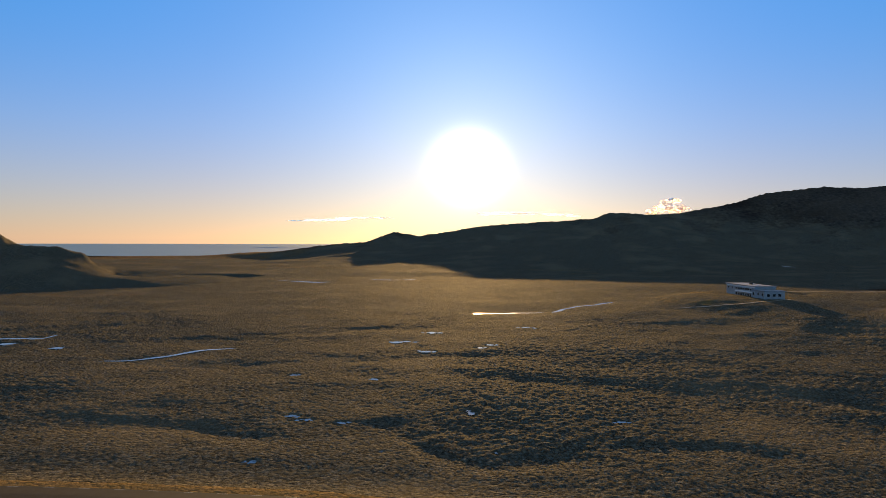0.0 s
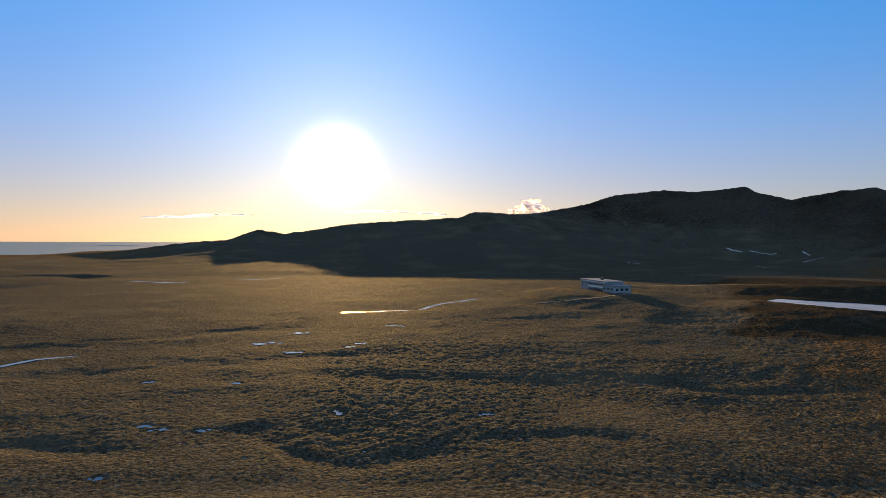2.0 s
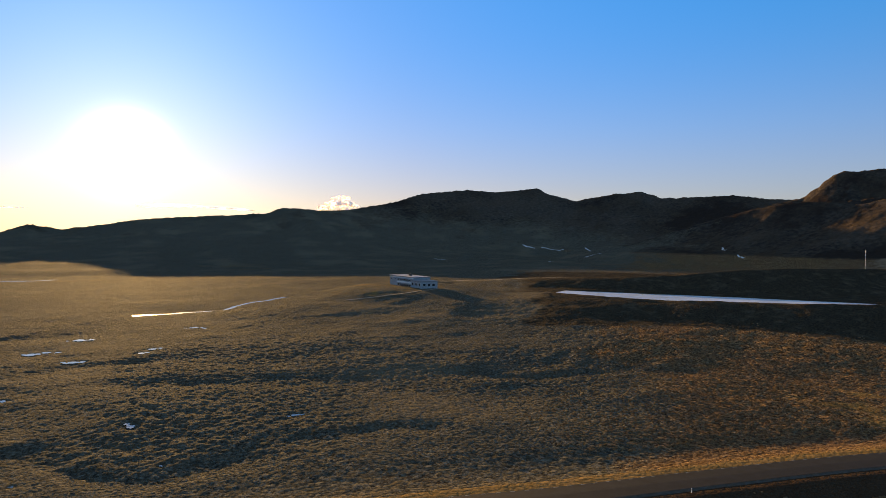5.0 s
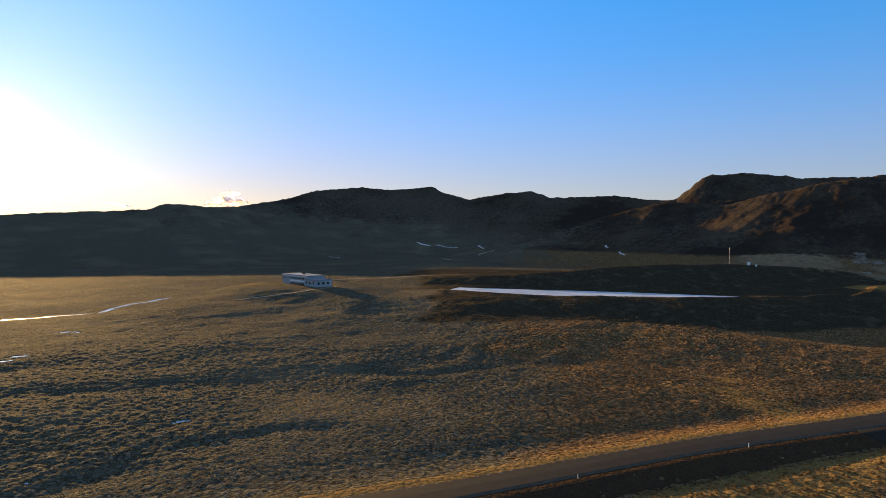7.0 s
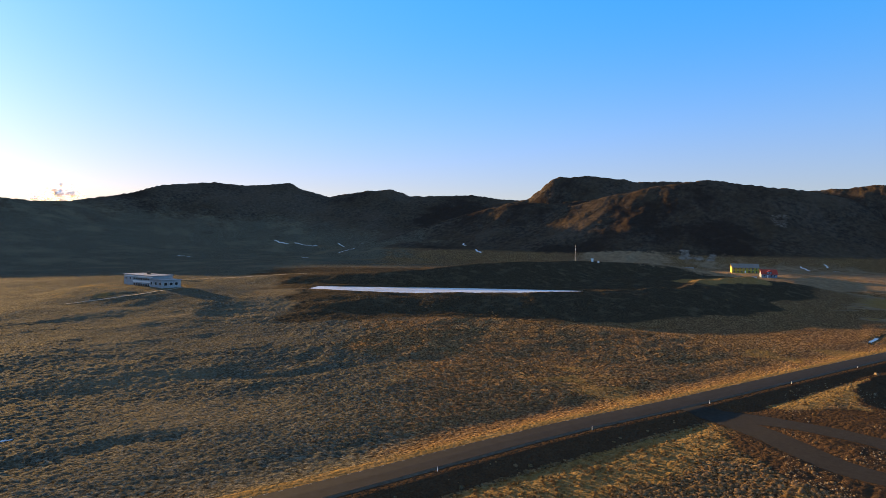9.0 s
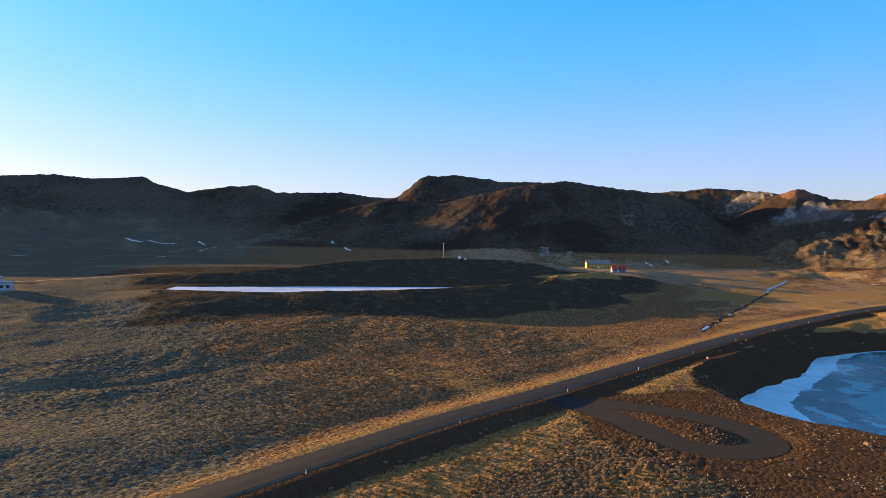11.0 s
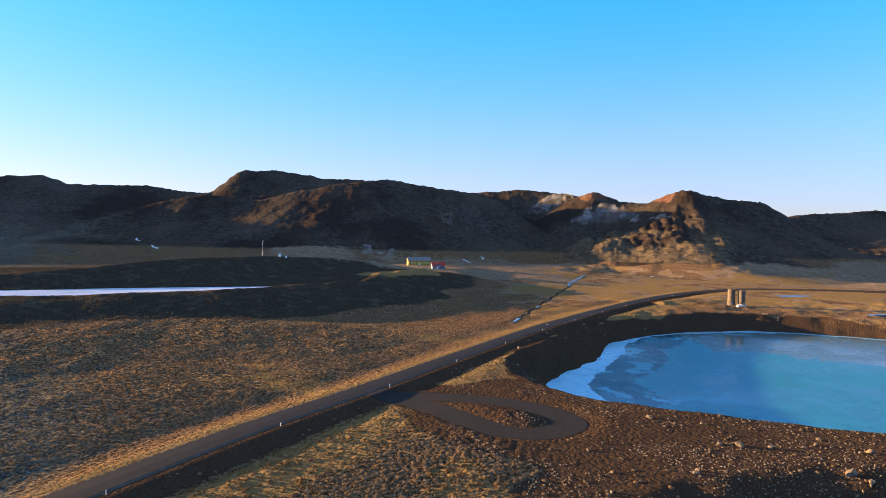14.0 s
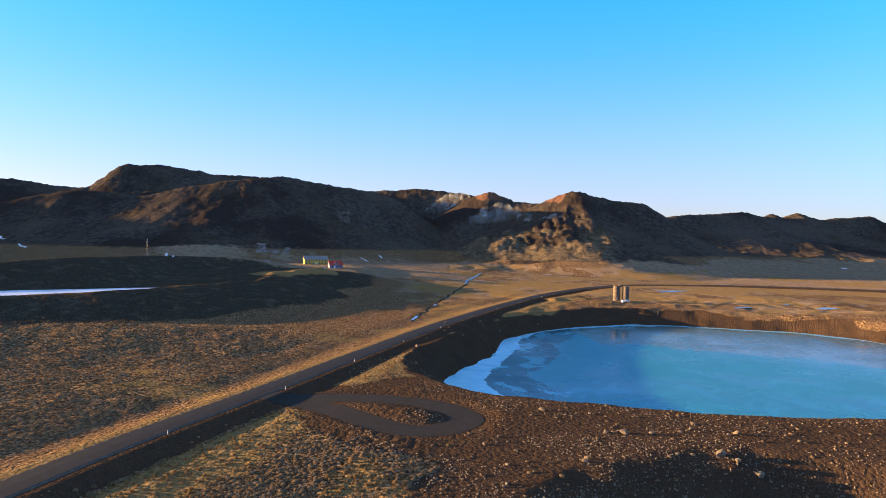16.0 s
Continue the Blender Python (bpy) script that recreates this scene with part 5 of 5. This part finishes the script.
ok = ((lake_field(xs, ys) - 1) * 95 > 3) & (along(xs, ys, LOOP)[0] > 4.4) & (along(xs, ys, ROAD)[0] > 7) & (zones(xs, ys, np.zeros(len(xs)))["gravel"] + 0.3 * rng.random(len(xs)) > 0.5)
ok &= fbm(xs, ys, 14, 3, 77) + 0.4 * rng.random(len(xs)) > 0.2
rad = 0.05 + 0.17 * rng.random(len(xs)) ** 4
scatter("loose_stones", xs[ok], ys[ok], rad[ok], rad[ok] * 0.9, STONE, "scattered small stones on dark gravel", 5, 0.1, 8, 0.03)


# ---- old snow lying in gullies ----
snow_mat = plain("old_snow", (0.72, 0.75, 0.80), 0.8, 0, 0.1, 0.3)
for k, (p, q, half) in enumerate((((677, 962), (682, 930), 1.6), ((694, 927), (726, 903), 1.2), ((762, 888), (741, 828), 1.4), ((692, 810), (655, 748), 1.5), ((588, 685), (611, 679), 1.4), ((700, 774), (686, 742), 1.3),
                                  ((524, 684), (512, 652), 1.2), ((436, 841), (450, 832), 1.2), ((683, 543), (677, 532), 0.9), ((656, 500), (650, 487), 0.9), ((728, 143), (719, 133), 0.9), ((744, 125), (739, 121), 0.8),
                                  ((728, 114), (720, 109), 0.9), ((885, -468), (948, -507), 3.0), ((650, -55), (640, -63), 1.2))):
    a, b = Vector((*p, 0)), Vector((*q, 0))
    side_way = Vector((-(b - a).y, (b - a).x, 0)).normalized()
    line = [a.lerp(b, i / 10) + side_way * 3.0 * noise.noise((i * 0.35, k * 3.1, 0)) for i in range(11)]
    tagged(drape("snow_patch", line, half, snow_mat, 0.35, 0.25, 4), "thin streak of old snow in a gully", "snow", kind="structure")


# ---- clouds low over the ridge and steam at the springs ----
def puff(name, blobs, material, label, category, seed):
    bm = bmesh.new()
    for k, (x, y, z, a, b, c) in enumerate(blobs):
        made = bmesh.ops.create_icosphere(bm, subdivisions=3, radius=1.0)["verts"]
        for v in made:
            n1 = noise.noise(v.co * 1.6 + Vector((k * 3.7, seed, 0))) + 0.5 * noise.noise(v.co * 4.1 + Vector((0, k * 1.9, seed)))
            f = 1 + 0.42 * n1
            v.co = Vector((x + v.co.x * a * f, y + v.co.y * b * f, z + v.co.z * c * f))
    me = bpy.data.meshes.new(name)
    bm.to_mesh(me)
    bm.free()
    me.materials.append(material)
    for p in me.polygons:
        p.use_smooth = True
    return tagged(new(name, me), label, category, kind="structure")


def vapour(name, colour, cover, scale, glow=0.9):
    m, n, l, b = nodes_of(name)
    co = n.new("ShaderNodeTexCoord").outputs["Object"]
    df, tr, tp, a, c = n.new("ShaderNodeBsdfDiffuse"), n.new("ShaderNodeBsdfTranslucent"), n.new("ShaderNodeBsdfTransparent"), n.new("ShaderNodeAddShader"), n.new("ShaderNodeMixShader")
    df.inputs["Color"].default_value = tr.inputs["Color"].default_value = (*colour, 1)
    if cover >= 1:
        tr.inputs["Color"].default_value = (glow, glow * 0.97, glow * 0.93, 1)
    l.new(df.outputs[0], a.inputs[0]); l.new(tr.outputs[0], a.inputs[1])
    if cover < 1:
        l.new(remap(n, l, tex(n, l, scale, 3, 0.5, co), 0.35, 0.65, 0.0, cover), c.inputs[0])
    else:
        c.inputs[0].default_value = 1.0
    l.new(tp.outputs[0], c.inputs[1]); l.new(a.outputs[0], c.inputs[2])
    l.new(c.outputs[0], n["Material Output"].inputs["Surface"])
    return m


def far_at(az, el, r=4300):
    return polar([(az, el, r)])[0]


cloud_mat, streak_mat = vapour("cloud", (0.85, 0.80, 0.78), 1.0, 0.012, 0.62), vapour("cloud_streak", (0.85, 0.85, 0.85), 1.0, 0.012, 0.9)
rnd = random.Random(8)
blobs = []
for az, el, size in ((17.6, 2.45, 26), (18.1, 2.65, 34), (18.6, 2.85, 38), (19.0, 3.15, 36), (19.4, 3.35, 28), (19.6, 2.95, 38), (20.1, 2.8, 30), (20.6, 2.65, 20), (18.8, 2.6, 40), (19.4, 2.6, 40), (19.2, 3.5, 16)):
    x, y, z = far_at(az, el)
    for _ in range(4):
        g = size * rnd.uniform(0.25, 0.6)
        blobs.append((x + rnd.uniform(-1, 1) * size, y, z + rnd.uniform(-0.7, 0.5) * size * 0.8, g * 1.4, g, g * 0.75))
puff("cloud", blobs, cloud_mat, "small ragged grey cloud behind the ridge", "cloud", 1)
blobs = []
for az0, az1, el0, el1, thick in ((-13.6, -8.8, 1.55, 1.72, 5), (-9.6, -5.2, 1.78, 1.9, 4), (3.2, 7.4, 2.28, 2.36, 8), (7.0, 11.4, 2.36, 2.1, 5)):
    for k in range(7):
        f = (k + 0.5) / 7
        x, y, z = far_at(az0 + (az1 - az0) * f, el0 + (el1 - el0) * f + rnd.uniform(-0.05, 0.05), 4700)
        blobs.append((x, y, z, rnd.uniform(38, 62), 30, thick * rnd.uniform(0.5, 1.2)))
puff("cloud", blobs, streak_mat, "thin bright cloud streaks low over the sea", "cloud", 3)
steam_mat = vapour("steam", (0.4, 0.4, 0.4), 0.14, 0.12)
for pts, label in (([(1172, 98, 86, 9), (1176, 88, 92, 11), (1180, 78, 98, 13), (1186, 66, 106, 14), (1192, 55, 114, 11), (1178, 70, 92, 10)], "white steam drifting from a hot spring"),
                   ([(905, 18, 64, 7), (905, 4, 66, 9), (908, -12, 70, 11), (912, -28, 74, 11), (898, -45, 68, 10), (890, -62, 66, 9), (905, -20, 80, 9)], "low white steam over pale spring ground"),
                   ([(845, -82, 60, 6), (840, -95, 60, 7), (838, -106, 61, 5)], "thin steam wisp on the hillside")):
    puff("steam", [(x, y, z, s * 1.5, s * 1.6, s * 0.8) for x, y, z, s in pts], steam_mat, label, "steam", 5)
